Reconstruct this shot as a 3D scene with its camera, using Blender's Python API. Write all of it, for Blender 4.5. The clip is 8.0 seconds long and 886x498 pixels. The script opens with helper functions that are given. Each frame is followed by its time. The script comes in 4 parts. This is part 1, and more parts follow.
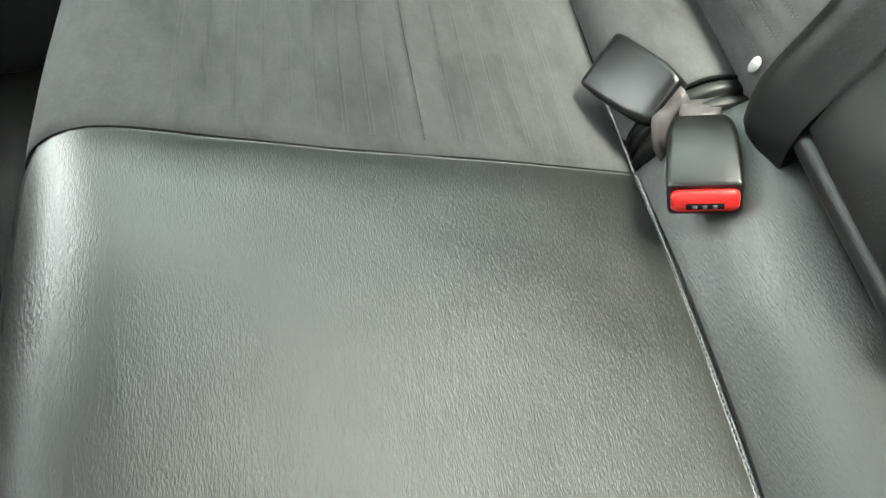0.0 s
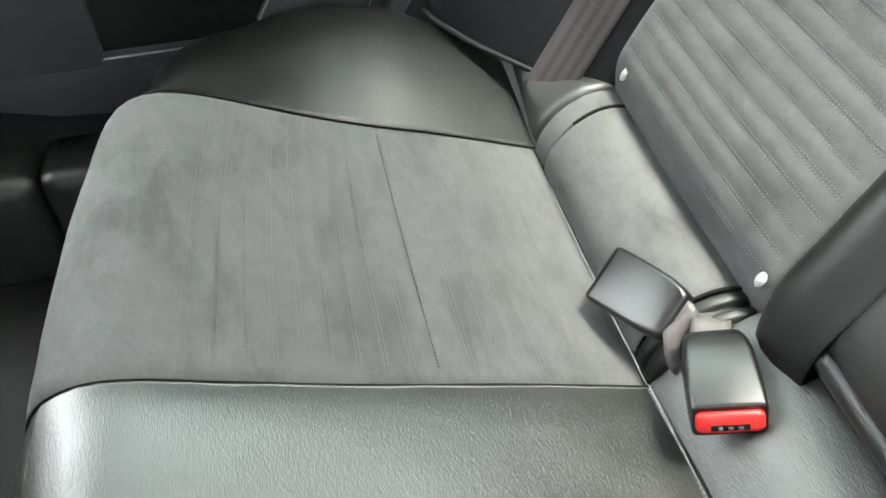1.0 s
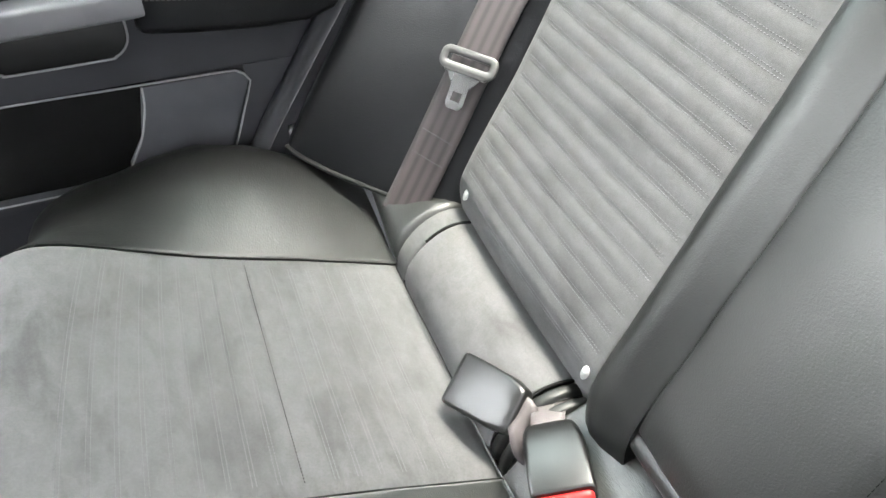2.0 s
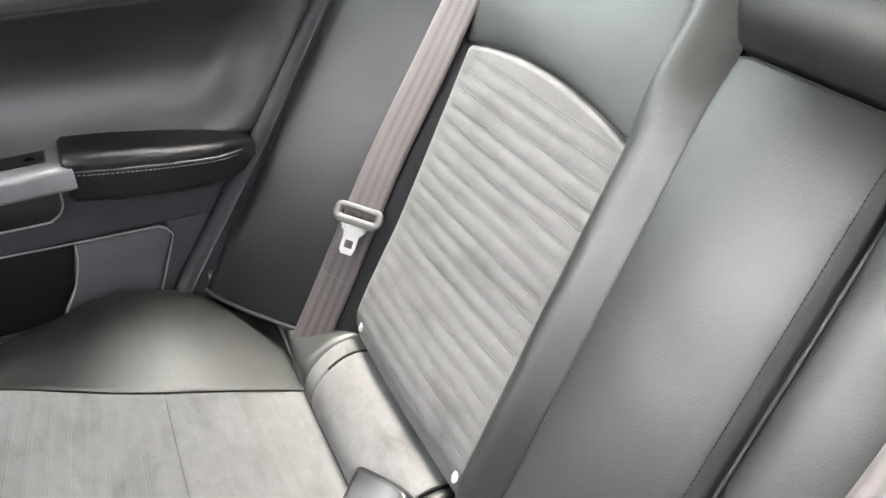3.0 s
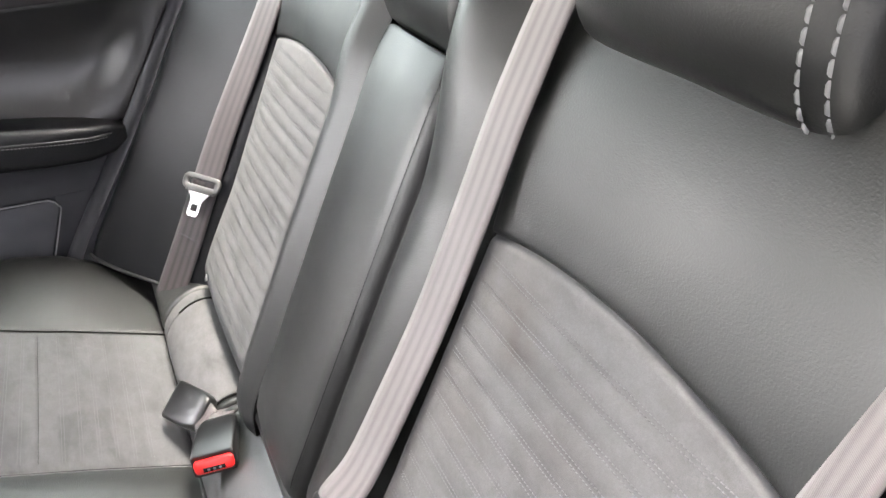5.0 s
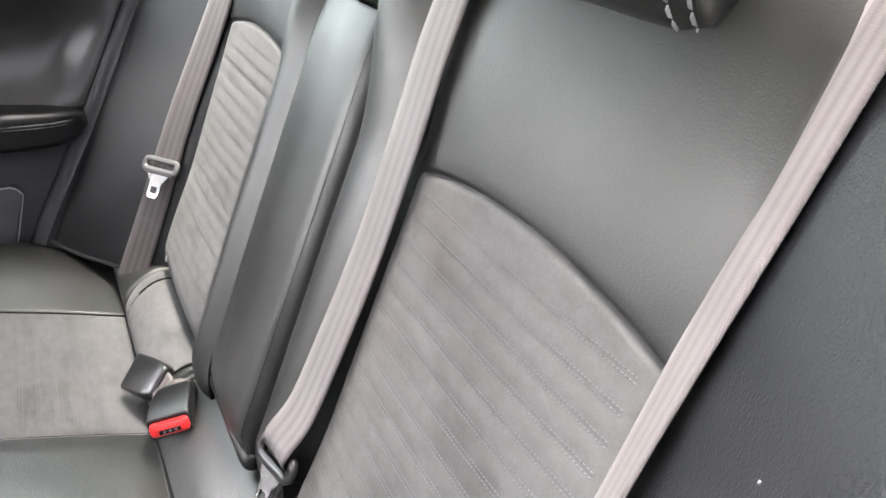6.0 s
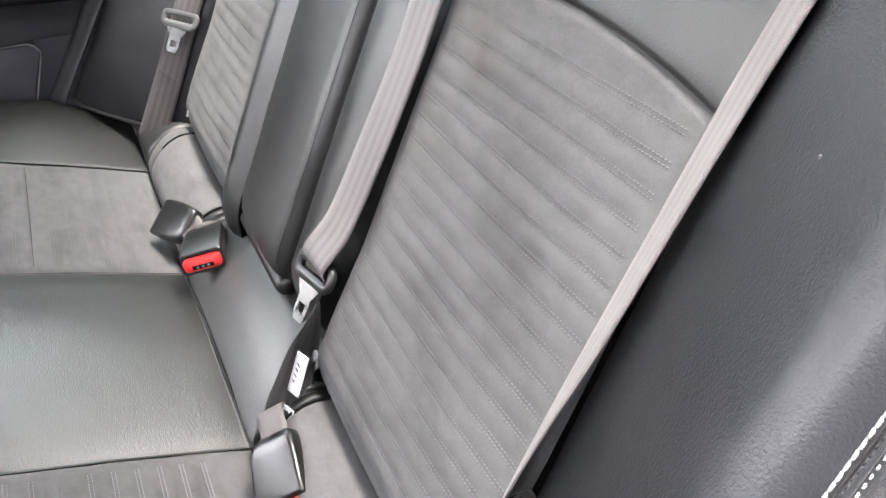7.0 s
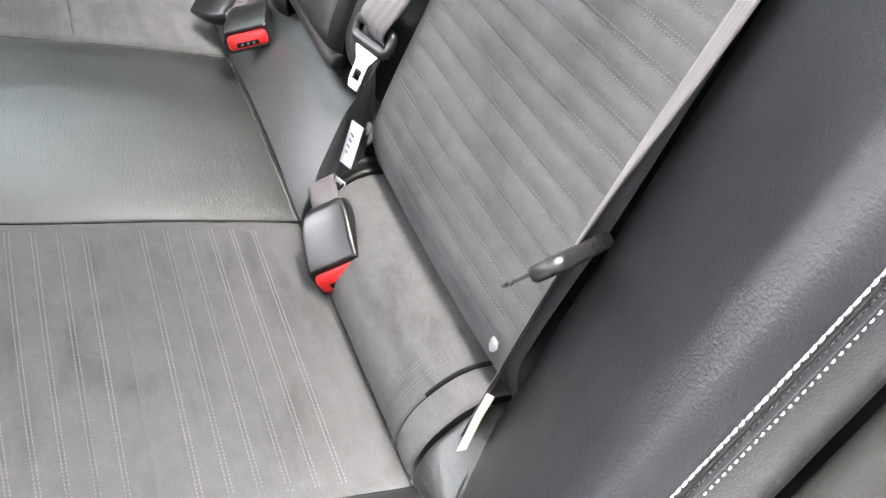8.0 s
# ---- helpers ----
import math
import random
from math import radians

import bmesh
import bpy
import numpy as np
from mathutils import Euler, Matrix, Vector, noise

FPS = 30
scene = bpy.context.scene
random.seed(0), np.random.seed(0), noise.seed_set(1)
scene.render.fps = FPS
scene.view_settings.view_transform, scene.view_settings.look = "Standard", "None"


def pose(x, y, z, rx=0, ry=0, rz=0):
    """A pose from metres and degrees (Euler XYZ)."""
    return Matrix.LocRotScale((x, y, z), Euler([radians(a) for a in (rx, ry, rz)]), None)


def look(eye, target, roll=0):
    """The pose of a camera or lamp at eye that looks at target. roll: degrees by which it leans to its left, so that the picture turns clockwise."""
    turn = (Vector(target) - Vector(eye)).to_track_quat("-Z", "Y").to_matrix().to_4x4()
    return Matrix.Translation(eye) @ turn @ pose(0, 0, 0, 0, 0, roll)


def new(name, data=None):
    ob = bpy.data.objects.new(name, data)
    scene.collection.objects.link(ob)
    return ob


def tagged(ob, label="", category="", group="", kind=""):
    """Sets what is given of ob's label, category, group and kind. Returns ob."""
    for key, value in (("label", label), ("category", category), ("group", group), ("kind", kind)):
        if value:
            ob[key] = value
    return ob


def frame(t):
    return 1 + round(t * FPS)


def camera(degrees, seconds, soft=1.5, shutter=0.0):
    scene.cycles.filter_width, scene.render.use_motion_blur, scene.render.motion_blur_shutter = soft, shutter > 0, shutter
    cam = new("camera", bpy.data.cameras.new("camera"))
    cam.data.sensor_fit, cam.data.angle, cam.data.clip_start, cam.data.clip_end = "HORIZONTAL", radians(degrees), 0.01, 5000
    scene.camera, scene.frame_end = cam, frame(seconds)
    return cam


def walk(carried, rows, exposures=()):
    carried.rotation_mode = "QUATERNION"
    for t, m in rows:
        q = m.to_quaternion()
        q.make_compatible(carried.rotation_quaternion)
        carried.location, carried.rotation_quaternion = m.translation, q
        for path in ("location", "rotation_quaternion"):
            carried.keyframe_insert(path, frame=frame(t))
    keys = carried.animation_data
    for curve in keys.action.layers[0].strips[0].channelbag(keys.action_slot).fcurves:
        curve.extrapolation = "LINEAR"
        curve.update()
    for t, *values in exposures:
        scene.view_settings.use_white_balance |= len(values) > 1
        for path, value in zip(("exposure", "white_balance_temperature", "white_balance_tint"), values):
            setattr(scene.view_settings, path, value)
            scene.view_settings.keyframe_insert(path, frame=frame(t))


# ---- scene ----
cam = camera(56.1, 8.0)
PATH = [
    (0, (-0.296, -0.232, 0.814), (-0.163, 0.861, -0.856), -2.8),
    (0.5, (-0.313, -0.192, 0.82), (-0.114, 1.067, -0.721), -1.7),
    (1, (-0.325, -0.175, 0.84), (-0.041, 1.183, -0.601), -1.5),
    (1.5, (-0.304, -0.185, 0.857), (0.126, 1.206, -0.515), -0.9),
    (2, (-0.28, -0.23, 0.909), (0.237, 1.217, -0.372), -1.1),
    (2.2, (-0.272, -0.253, 0.949), (0.276, 1.197, -0.315), -1.3),
    (3.3, (-0.227, -0.412, 1.013), (0.484, 1.171, 0.019), -1.3),
    (3.5, (-0.199, -0.454, 1.012), (0.49, 1.149, 0.034), -1.8),
    (4, (-0.163, -0.547, 1.014), (0.517, 1.07, 0.052), -2.1),
    (4.5, (-0.106, -0.622, 1.024), (0.537, 0.987, 0.026), -2.8),
    (5.8, (-0.07, -0.749, 0.979), (0.626, 0.863, 0.02), -3.6),
    (6, (-0.072, -0.758, 0.97), (0.639, 0.852, 0.021), -3.2),
    (6.5, (-0.102, -0.779, 0.94), (0.614, 0.819, -0.027), -3.1),
    (7, (-0.129, -0.798, 0.907), (0.528, 0.716, -0.224), -3.1),
    (7.5, (-0.157, -0.809, 0.871), (0.428, 0.612, -0.408), -2.3),
    (8, (-0.178, -0.807, 0.836), (0.348, 0.522, -0.562), -1.1),
]
STOPS = [(0.0, 7.08, 6800, -3.5), (1.5, 7.74, 6700, 3.0), (3.5, 8.0, 6950, 12.0), (5.0, 7.6, 6900, 13.5), (6.5, 7.40, 6800, 13.5), (8.0, 7.25, 6650, 12.0)]
walk(cam, [(t, look(eye, target, roll)) for t, eye, target, roll in PATH], exposures=STOPS)

# ---- light: bright overcast daylight through the open door and the windows ----
world = bpy.data.worlds.new("overcast_sky")
scene.world = world
world.use_nodes = True
wn = world.node_tree.nodes
sky = wn.new("ShaderNodeTexSky")
sky.sky_type, sky.sun_disc = "NISHITA", False
sky.sun_elevation, sky.sun_rotation = radians(76), radians(90)
sky.air_density, sky.dust_density, sky.ozone_density = 0.7, 4.0, 0.4
cloud = wn.new("ShaderNodeHueSaturation")
cloud.inputs["Saturation"].default_value = 0.2
world.node_tree.links.new(sky.outputs[0], cloud.inputs["Color"])
world.node_tree.links.new(cloud.outputs[0], wn["Background"].inputs[0])
wn["Background"].inputs[1].default_value = 0.15
sun = new("sun", bpy.data.lights.new("sun", "SUN"))
sun.data.energy, sun.data.angle, sun.data.color = 0.5, radians(16), (1.0, 0.97, 0.93)
sun.matrix_world = look((0.75, 0.0, 3.0), (0, 0, 0))


# ---- materials ----
def material(name):
    m = bpy.data.materials.new(name)
    m.use_nodes = True
    return m, m.node_tree, m.node_tree.nodes["Principled BSDF"]


def node(tree, kind, **sockets):
    n = tree.nodes.new(kind)
    for key, value in sockets.items():
        n.inputs[key.replace("_", " ")].default_value = value
    return n


def coords(tree, kind="Object", scale=(1, 1, 1), turn=(0, 0, 0)):
    tc = tree.nodes.new("ShaderNodeTexCoord")
    mp = tree.nodes.new("ShaderNodeMapping")
    mp.inputs["Scale"].default_value, mp.inputs["Rotation"].default_value = scale, turn
    tree.links.new(tc.outputs[kind], mp.inputs[0])
    return mp.outputs[0]


def ramp(tree, source, stops):
    r = tree.nodes.new("ShaderNodeValToRGB")
    while len(r.color_ramp.elements) < len(stops):
        r.color_ramp.elements.new(0.5)
    for e, (at, c) in zip(r.color_ramp.elements, stops):
        e.position, e.color = at, (*c, 1) if isinstance(c, tuple) else (c, c, c, 1)
    tree.links.new(source, r.inputs[0])
    return r.outputs[0]


def mixed(tree, a, b, amount, how="MIX"):
    n = tree.nodes.new("ShaderNodeMix")
    n.data_type, n.blend_type = "RGBA", how
    for key, value in ((0, amount), (6, a), (7, b)):
        if isinstance(value, (int, float, tuple)):
            n.inputs[key].default_value = value
        else:
            tree.links.new(value, n.inputs[key])
    return n.outputs[2]


def summed(tree, a, b, k):
    n = tree.nodes.new("ShaderNodeMath")
    n.operation = "MULTIPLY_ADD"
    tree.links.new(b, n.inputs[0])
    n.inputs[1].default_value = k
    tree.links.new(a, n.inputs[2])
    return n.outputs[0]


def bump(tree, bsdf, height, distance, strength=1.0):
    b = tree.nodes.new("ShaderNodeBump")
    b.inputs["Strength"].default_value, b.inputs["Distance"].default_value = strength, distance
    tree.links.new(height, b.inputs["Height"])
    tree.links.new(b.outputs[0], bsdf.inputs["Normal"])


def leather(name, tone, rough, depth=0.0002, stretch=(620, 150, 620), gloss=0.9):
    """Black grained leather: soft short wrinkles over fine pebbling, with scuffed gloss."""
    m, t, b = material(name)
    wave = node(t, "ShaderNodeTexNoise", Scale=1.0, Detail=1.5, Roughness=0.45, Distortion=0.5)
    t.links.new(coords(t, scale=stretch), wave.inputs["Vector"])
    cell = node(t, "ShaderNodeTexVoronoi", Scale=1.0)
    cell.feature = "SMOOTH_F1"
    t.links.new(coords(t, scale=tuple(0.9 * (k * max(stretch)) ** 0.5 for k in stretch)), cell.inputs["Vector"])
    soft = node(t, "ShaderNodeTexNoise", Scale=70.0, Detail=3.0)
    t.links.new(coords(t), soft.inputs["Vector"])
    high = summed(t, summed(t, wave.outputs["Fac"], cell.outputs["Distance"], -0.12), soft.outputs["Fac"], 0.3)
    bump(t, b, high, depth)
    large = node(t, "ShaderNodeTexNoise", Scale=9.0, Detail=5.0, Roughness=0.6)
    t.links.new(coords(t), large.inputs["Vector"])
    t.links.new(ramp(t, large.outputs["Fac"], [(0.3, tuple(c * 0.85 for c in tone)), (0.7, tuple(c * 1.2 for c in tone))]), b.inputs["Base Color"])
    t.links.new(ramp(t, large.outputs["Fac"], [(0.3, rough - 0.05), (0.7, rough + 0.07)]), b.inputs["Roughness"])
    b.inputs["Specular IOR Level"].default_value = gloss
    return m


# hand marks and old spills on the cloth: place, reach, tint
STAINS = [((0.147, -0.255, 0.681), 0.055, (0.66, 0.58, 0.53)), ((0.125, -0.345, 0.637), 0.060, (0.78, 0.75, 0.74)), ((0.11, -0.24, 0.60), 0.05, (0.84, 0.80, 0.78)),
          ((-0.16, 0.36, 0.30), 0.06, (0.86, 0.86, 0.86)), ((-0.20, 0.43, 0.31), 0.05, (1.12, 1.12, 1.12))]


def suede(name, tone, soiled=0.22):
    """Grey napped fabric with brushed lighter and darker strokes and faint soiling."""
    m, t, b = material(name)
    nap = node(t, "ShaderNodeTexNoise", Scale=15.0, Detail=3.0, Roughness=0.5, Distortion=0.8)
    t.links.new(coords(t, scale=(1.5, 0.6, 0.9)), nap.inputs["Vector"])
    big = node(t, "ShaderNodeTexNoise", Scale=6.0, Detail=2.0, Distortion=0.5)
    t.links.new(coords(t), big.inputs["Vector"])
    fuzz = node(t, "ShaderNodeTexNoise", Scale=1400.0, Detail=2.0)
    t.links.new(coords(t), fuzz.inputs["Vector"])
    soil = node(t, "ShaderNodeTexNoise", Scale=11.0, Detail=6.0, Roughness=0.7)
    t.links.new(coords(t), soil.inputs["Vector"])
    stroke = node(t, "ShaderNodeTexNoise", Scale=1.0, Detail=3.0, Roughness=0.6, Distortion=0.6)
    t.links.new(coords(t, scale=(95.0, 9.0, 60.0)), stroke.inputs["Vector"])
    marks = summed(t, summed(t, nap.outputs["Fac"], big.outputs["Fac"], 0.8), stroke.outputs["Fac"], 0.26)
    base = ramp(t, marks, [(0.78, tuple(c * 0.98 for c in tone)), (1.30, tuple(c * 1.42 for c in tone))])
    mottle = node(t, "ShaderNodeTexNoise", Scale=1.0, Detail=5.0, Roughness=0.65, Distortion=0.4)
    t.links.new(coords(t, scale=(75.0, 48.0, 75.0)), mottle.inputs["Vector"])
    base = mixed(t, base, ramp(t, mottle.outputs["Fac"], [(0.32, 0.74), (0.66, 1.0)]), 0.75, "MULTIPLY")
    pile = node(t, "ShaderNodeTexNoise", Scale=420.0, Detail=2.0)
    t.links.new(coords(t), pile.inputs["Vector"])
    base = mixed(t, base, ramp(t, pile.outputs["Fac"], [(0.3, 0.8), (0.7, 1.0)]), 0.6, "MULTIPLY")
    grain = mixed(t, base, ramp(t, fuzz.outputs["Fac"], [(0.3, 0.72), (0.7, 1.0)]), 0.6, "MULTIPLY")
    spots = ramp(t, soil.outputs["Fac"], [(0.52, 0.0), (0.66, 1.0)])
    stain = mixed(t, grain, (0.66, 0.58, 0.50, 1), soiled, "MULTIPLY")
    cloth = mixed(t, grain, stain, spots)
    wob = node(t, "ShaderNodeTexNoise", Scale=22.0, Detail=4.0, Roughness=0.6)
    t.links.new(coords(t), wob.inputs["Vector"])
    for at, reach, tint in STAINS:
        away = t.nodes.new("ShaderNodeVectorMath")
        away.operation = "DISTANCE"
        t.links.new(coords(t), away.inputs[0])
        away.inputs[1].default_value = at
        rough_edge = summed(t, away.outputs["Value"], wob.outputs["Fac"], 0.11)
        mask = ramp(t, rough_edge, [(0.05, 1.0), (0.05 + reach, 0.0)])
        cloth = mixed(t, cloth, mixed(t, cloth, (*tint, 1), 1.0, "MULTIPLY"), mask)
    t.links.new(cloth, b.inputs["Base Color"])
    b.inputs["Roughness"].default_value = 0.9
    b.inputs["Specular IOR Level"].default_value = 0.2
    b.inputs["Sheen Weight"].default_value = 0.06
    b.inputs["Sheen Roughness"].default_value = 0.5
    bump(t, b, fuzz.outputs["Fac"], 0.0002, 0.6)
    return m


def webbing(name, tone, bands=1.0):
    """Woven belt: lengthwise stripes and fine cross ladder."""
    m, t, b = material(name)
    uv = coords(t, "UV")
    stripe = node(t, "ShaderNodeTexWave", Scale=1.3)
    stripe.bands_direction = "X"
    t.links.new(uv, stripe.inputs["Vector"])
    rung = node(t, "ShaderNodeTexWave", Scale=330.0)
    rung.bands_direction = "Y"
    t.links.new(uv, rung.inputs["Vector"])
    wear = node(t, "ShaderNodeTexNoise", Scale=14.0, Detail=4.0)
    t.links.new(coords(t), wear.inputs["Vector"])
    c = ramp(t, stripe.outputs["Fac"], [(0.0, tuple(v * (1 - 0.42 * bands) for v in tone)), (0.55, tuple(v * (1 + 0.08 * bands) for v in tone)), (1.0, tuple(v * (1 + 0.28 * bands) for v in tone))])
    c = mixed(t, c, ramp(t, rung.outputs["Fac"], [(0.0, 0.6), (0.6, 1.0)]), 0.35, "MULTIPLY")
    c = mixed(t, c, ramp(t, wear.outputs["Fac"], [(0.3, 0.8), (0.7, 1.0)]), 0.6, "MULTIPLY")
    t.links.new(c, b.inputs["Base Color"])
    b.inputs["Roughness"].default_value = 0.5
    b.inputs["Sheen Weight"].default_value = 0.12
    bump(t, b, summed(t, rung.outputs["Fac"], stripe.outputs["Fac"], 0.6 * bands), 0.0002, 0.5)
    return m


def plastic(name, tone, rough, scale=1100.0, depth=0.00012, metal=0.0):
    m, t, b = material(name)
    pit = node(t, "ShaderNodeTexNoise", Scale=scale, Detail=2.0)
    t.links.new(coords(t), pit.inputs["Vector"])
    big = node(t, "ShaderNodeTexNoise", Scale=22.0, Detail=5.0)
    t.links.new(coords(t), big.inputs["Vector"])
    t.links.new(ramp(t, big.outputs["Fac"], [(0.3, tuple(c * 0.88 for c in tone)), (0.7, tuple(c * 1.12 for c in tone))]), b.inputs["Base Color"])
    t.links.new(ramp(t, big.outputs["Fac"], [(0.3, max(rough - 0.03, 0.05)), (0.7, rough + 0.03)]), b.inputs["Roughness"])
    b.inputs["Metallic"].default_value = metal
    bump(t, b, pit.outputs["Fac"], depth)
    return m


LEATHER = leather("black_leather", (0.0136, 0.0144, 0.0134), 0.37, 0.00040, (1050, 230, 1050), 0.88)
# the bench leather again, base and gloss cut to paint in the backrest's shade
LEATHER_DIM = leather("dimmed_black_leather", (0.0050, 0.0053, 0.0050), 0.42, 0.00017, (750, 600, 750), 0.44)
# rougher, less glossy leather for the outer bolsters
LEATHER_SIDE = leather("matte_bolster_leather", (0.010, 0.0105, 0.0101), 0.46, 0.00022, (560, 260, 560), 0.27)
LEATHER_WING = leather("black_wing_leather", (0.0062, 0.0066, 0.0078), 0.37, 0.00032, (620, 620, 620), 0.28)
LEATHER_DOOR = leather("black_door_leather", (0.018, 0.018, 0.0188), 0.34, 0.00016, (600, 600, 600), 0.8)
SUEDE = suede("grey_suede", (0.0668, 0.0666, 0.0672), 0.22)
BELT = webbing("mauve_grey_webbing", (0.067, 0.0565, 0.058), 0.85)
# same webbing as BELT, darkened and browned for the dimmer far side
BELT_SHADED = webbing("shaded_mauve_grey_webbing", (0.050, 0.040, 0.0405), 0.9)
STRAP = webbing("brown_grey_strap", (0.066, 0.056, 0.057), 0.15)
BELT_DARK = webbing("charcoal_webbing", (0.026, 0.025, 0.025))
BLACK = plastic("black_plastic", (0.011, 0.011, 0.0115), 0.30)
HOUSING = plastic("satin_black_housing", (0.0045, 0.0045, 0.0046), 0.32)
HOUSING.node_tree.nodes["Principled BSDF"].inputs["Specular IOR Level"].default_value = 0.6
GREY_PLASTIC = plastic("grey_plastic", (0.05, 0.05, 0.05), 0.42)
LEDGE = plastic("soft_charcoal_ledge", (0.038, 0.036, 0.038), 0.85, 700.0, 0.0002)
LEDGE.node_tree.nodes["Principled BSDF"].inputs["Specular IOR Level"].default_value = 0.1
DOOR_PLASTIC = plastic("charcoal_door_plastic", (0.040, 0.041, 0.047), 0.6, 700.0, 0.0002)
INSERT = plastic("slate_door_insert", (0.080, 0.083, 0.093), 0.65, 900.0, 0.0002)
SEAL = plastic("grey_rubber", (0.042, 0.043, 0.048), 0.6)
PIANO = plastic("dark_satin_trim", (0.15, 0.15, 0.16), 0.38, 300.0, 0.00003)
RED = plastic("red_plastic", (0.588, 0.0168, 0.0168), 0.4)
CHROME = plastic("bright_steel", (0.26, 0.26, 0.26), 0.26, 500.0, 0.00003, 1.0)
WHITE = plastic("white_plastic", (0.4, 0.4, 0.394), 0.45)
LABEL = plastic("white_label_cloth", (0.48, 0.49, 0.52), 0.8, 1500.0, 0.0002)
TAG = plastic("ivory_tag_cloth", (0.52, 0.48, 0.38), 0.8, 1500.0, 0.0002)
INK = plastic("grey_ink", (0.1, 0.1, 0.12), 0.8)
THREAD = plastic("grey_thread", (0.082, 0.083, 0.084), 0.9)
THREAD_PALE = plastic("pale_grey_thread", (0.145, 0.147, 0.148), 0.9)
THREAD_DARK = plastic("black_thread", (0.008, 0.008, 0.008), 0.9)
THREAD_DARK.node_tree.nodes["Principled BSDF"].inputs["Specular IOR Level"].default_value = 0.05
THREAD_WHITE = plastic("white_thread", (0.15, 0.15, 0.15), 0.6)
RIM = plastic("pale_trim_edge", (0.32, 0.32, 0.33), 0.35)
# near-black colour carries the shade inside the map pocket
POCKET_SHADE = plastic("pocket_shade_black", (0.002, 0.002, 0.0022), 0.95, 500.0, 0.0003)
CARPET = plastic("black_carpet", (0.008, 0.008, 0.009), 0.95, 500.0, 0.002)
HEADLINER = plastic("pale_headliner", (0.45, 0.445, 0.435), 0.95, 800.0, 0.0005)
BODY = plastic("grey_body_paint", (0.03, 0.03, 0.0295), 0.4, 60.0, 0.00002)
WEATHERSTRIP = plastic("soft_black_rubber", (0.009, 0.0092, 0.0086), 0.6, 420.0, 0.0003)
WEATHERSTRIP.node_tree.nodes["Principled BSDF"].inputs["Specular IOR Level"].default_value = 0.2
FLANGE = plastic("grey_flange_paint", (0.07, 0.07, 0.069), 0.4, 300.0, 0.00004)
NYLON = plastic("pale_nylon", (0.32, 0.32, 0.312), 0.45)


def glass(name, tint):
    """Tinted pane: coloured pass-through with a little shine."""
    m, t, _ = material(name)
    clear = node(t, "ShaderNodeBsdfTransparent", Color=(*tint, 1))
    shine = node(t, "ShaderNodeBsdfGlossy", Roughness=0.02)
    blend = node(t, "ShaderNodeMixShader", Fac=0.06)
    t.links.new(clear.outputs[0], blend.inputs[1])
    t.links.new(shine.outputs[0], blend.inputs[2])
    t.links.new(blend.outputs[0], t.nodes["Material Output"].inputs[0])
    return m


TINT = glass("tinted_glass", (0.37, 0.395, 0.39))
CLEAR = glass("clear_glass", (0.80, 0.80, 0.795))
TINT_DARK = glass("dark_tinted_glass", (0.36, 0.36, 0.355))
ASPHALT = plastic("asphalt", (0.055, 0.055, 0.053), 0.9, 200.0, 0.004)


# ---- building tools ----
def mesh_object(name, verts, faces, mat, parent=None, label="", uvs=None, smooth=True):
    me = bpy.data.meshes.new(name)
    me.from_pydata([tuple(v) for v in verts], [], [tuple(int(i) for i in f) for f in faces])
    me.validate()
    if uvs is not None:
        layer = me.uv_layers.new(name="UVMap")
        idx = np.zeros(len(me.loops), dtype=np.int32)
        me.loops.foreach_get("vertex_index", idx)
        layer.data.foreach_set("uv", np.asarray(uvs, dtype=np.float32)[idx].ravel())
    me.polygons.foreach_set("use_smooth", [smooth] * len(me.polygons))
    me.materials.append(mat)
    ob = new(name, me)
    if parent:
        ob.parent = parent
    if label:
        tagged(ob, label)
    return ob


def part(name, bm, mat, parent=None, label="", smooth=True):
    me = bpy.data.meshes.new(name)
    bm.normal_update()
    bm.to_mesh(me)
    bm.free()
    me.polygons.foreach_set("use_smooth", [smooth] * len(me.polygons))
    me.materials.append(mat)
    ob = new(name, me)
    if parent:
        ob.parent = parent
    if label:
        tagged(ob, label)
    return ob


def thing(name, label, category, group="", kind=""):
    ob = new(name)
    ob.empty_display_size = 0.05
    return tagged(ob, label, category, group, kind)


def spline(points, count=400):
    """A smooth curve through the points, evenly spaced by length: positions and lengths."""
    p = np.array(points, float)
    q = np.vstack([2 * p[0] - p[1], p, 2 * p[-1] - p[-2]])
    out = []
    per = max(6, count // (len(p) - 1))
    for i in range(1, len(q) - 2):
        t = np.linspace(0, 1, per, endpoint=False)[:, None]
        a, b, c, d = q[i - 1], q[i], q[i + 1], q[i + 2]
        out.append(0.5 * (2 * b + (c - a) * t + (2 * a - 5 * b + 4 * c - d) * t ** 2 + (3 * b - a - 3 * c + d) * t ** 3))
    out = np.vstack([*out, p[-1:]])
    length = np.r_[0, np.cumsum(np.linalg.norm(np.diff(out, axis=0), axis=1))]
    return out, length


def along(curve, u):
    pts, length = curve
    return np.stack([np.interp(u, length, pts[:, n]) for n in range(pts.shape[1])], -1)


def smooth(x, a, b):
    k = np.clip((x - a) / (b - a), 0, 1)
    return k * k * (3 - 2 * k)


def ripple(p, scale, seed=0.0):
    """Smooth noise at an array of places."""
    flat = p.reshape(-1, 3)
    vals = np.array([noise.noise(Vector((a * scale + seed, b * scale, c * scale))) for a, b, c in flat])
    return vals.reshape(p.shape[:-1])


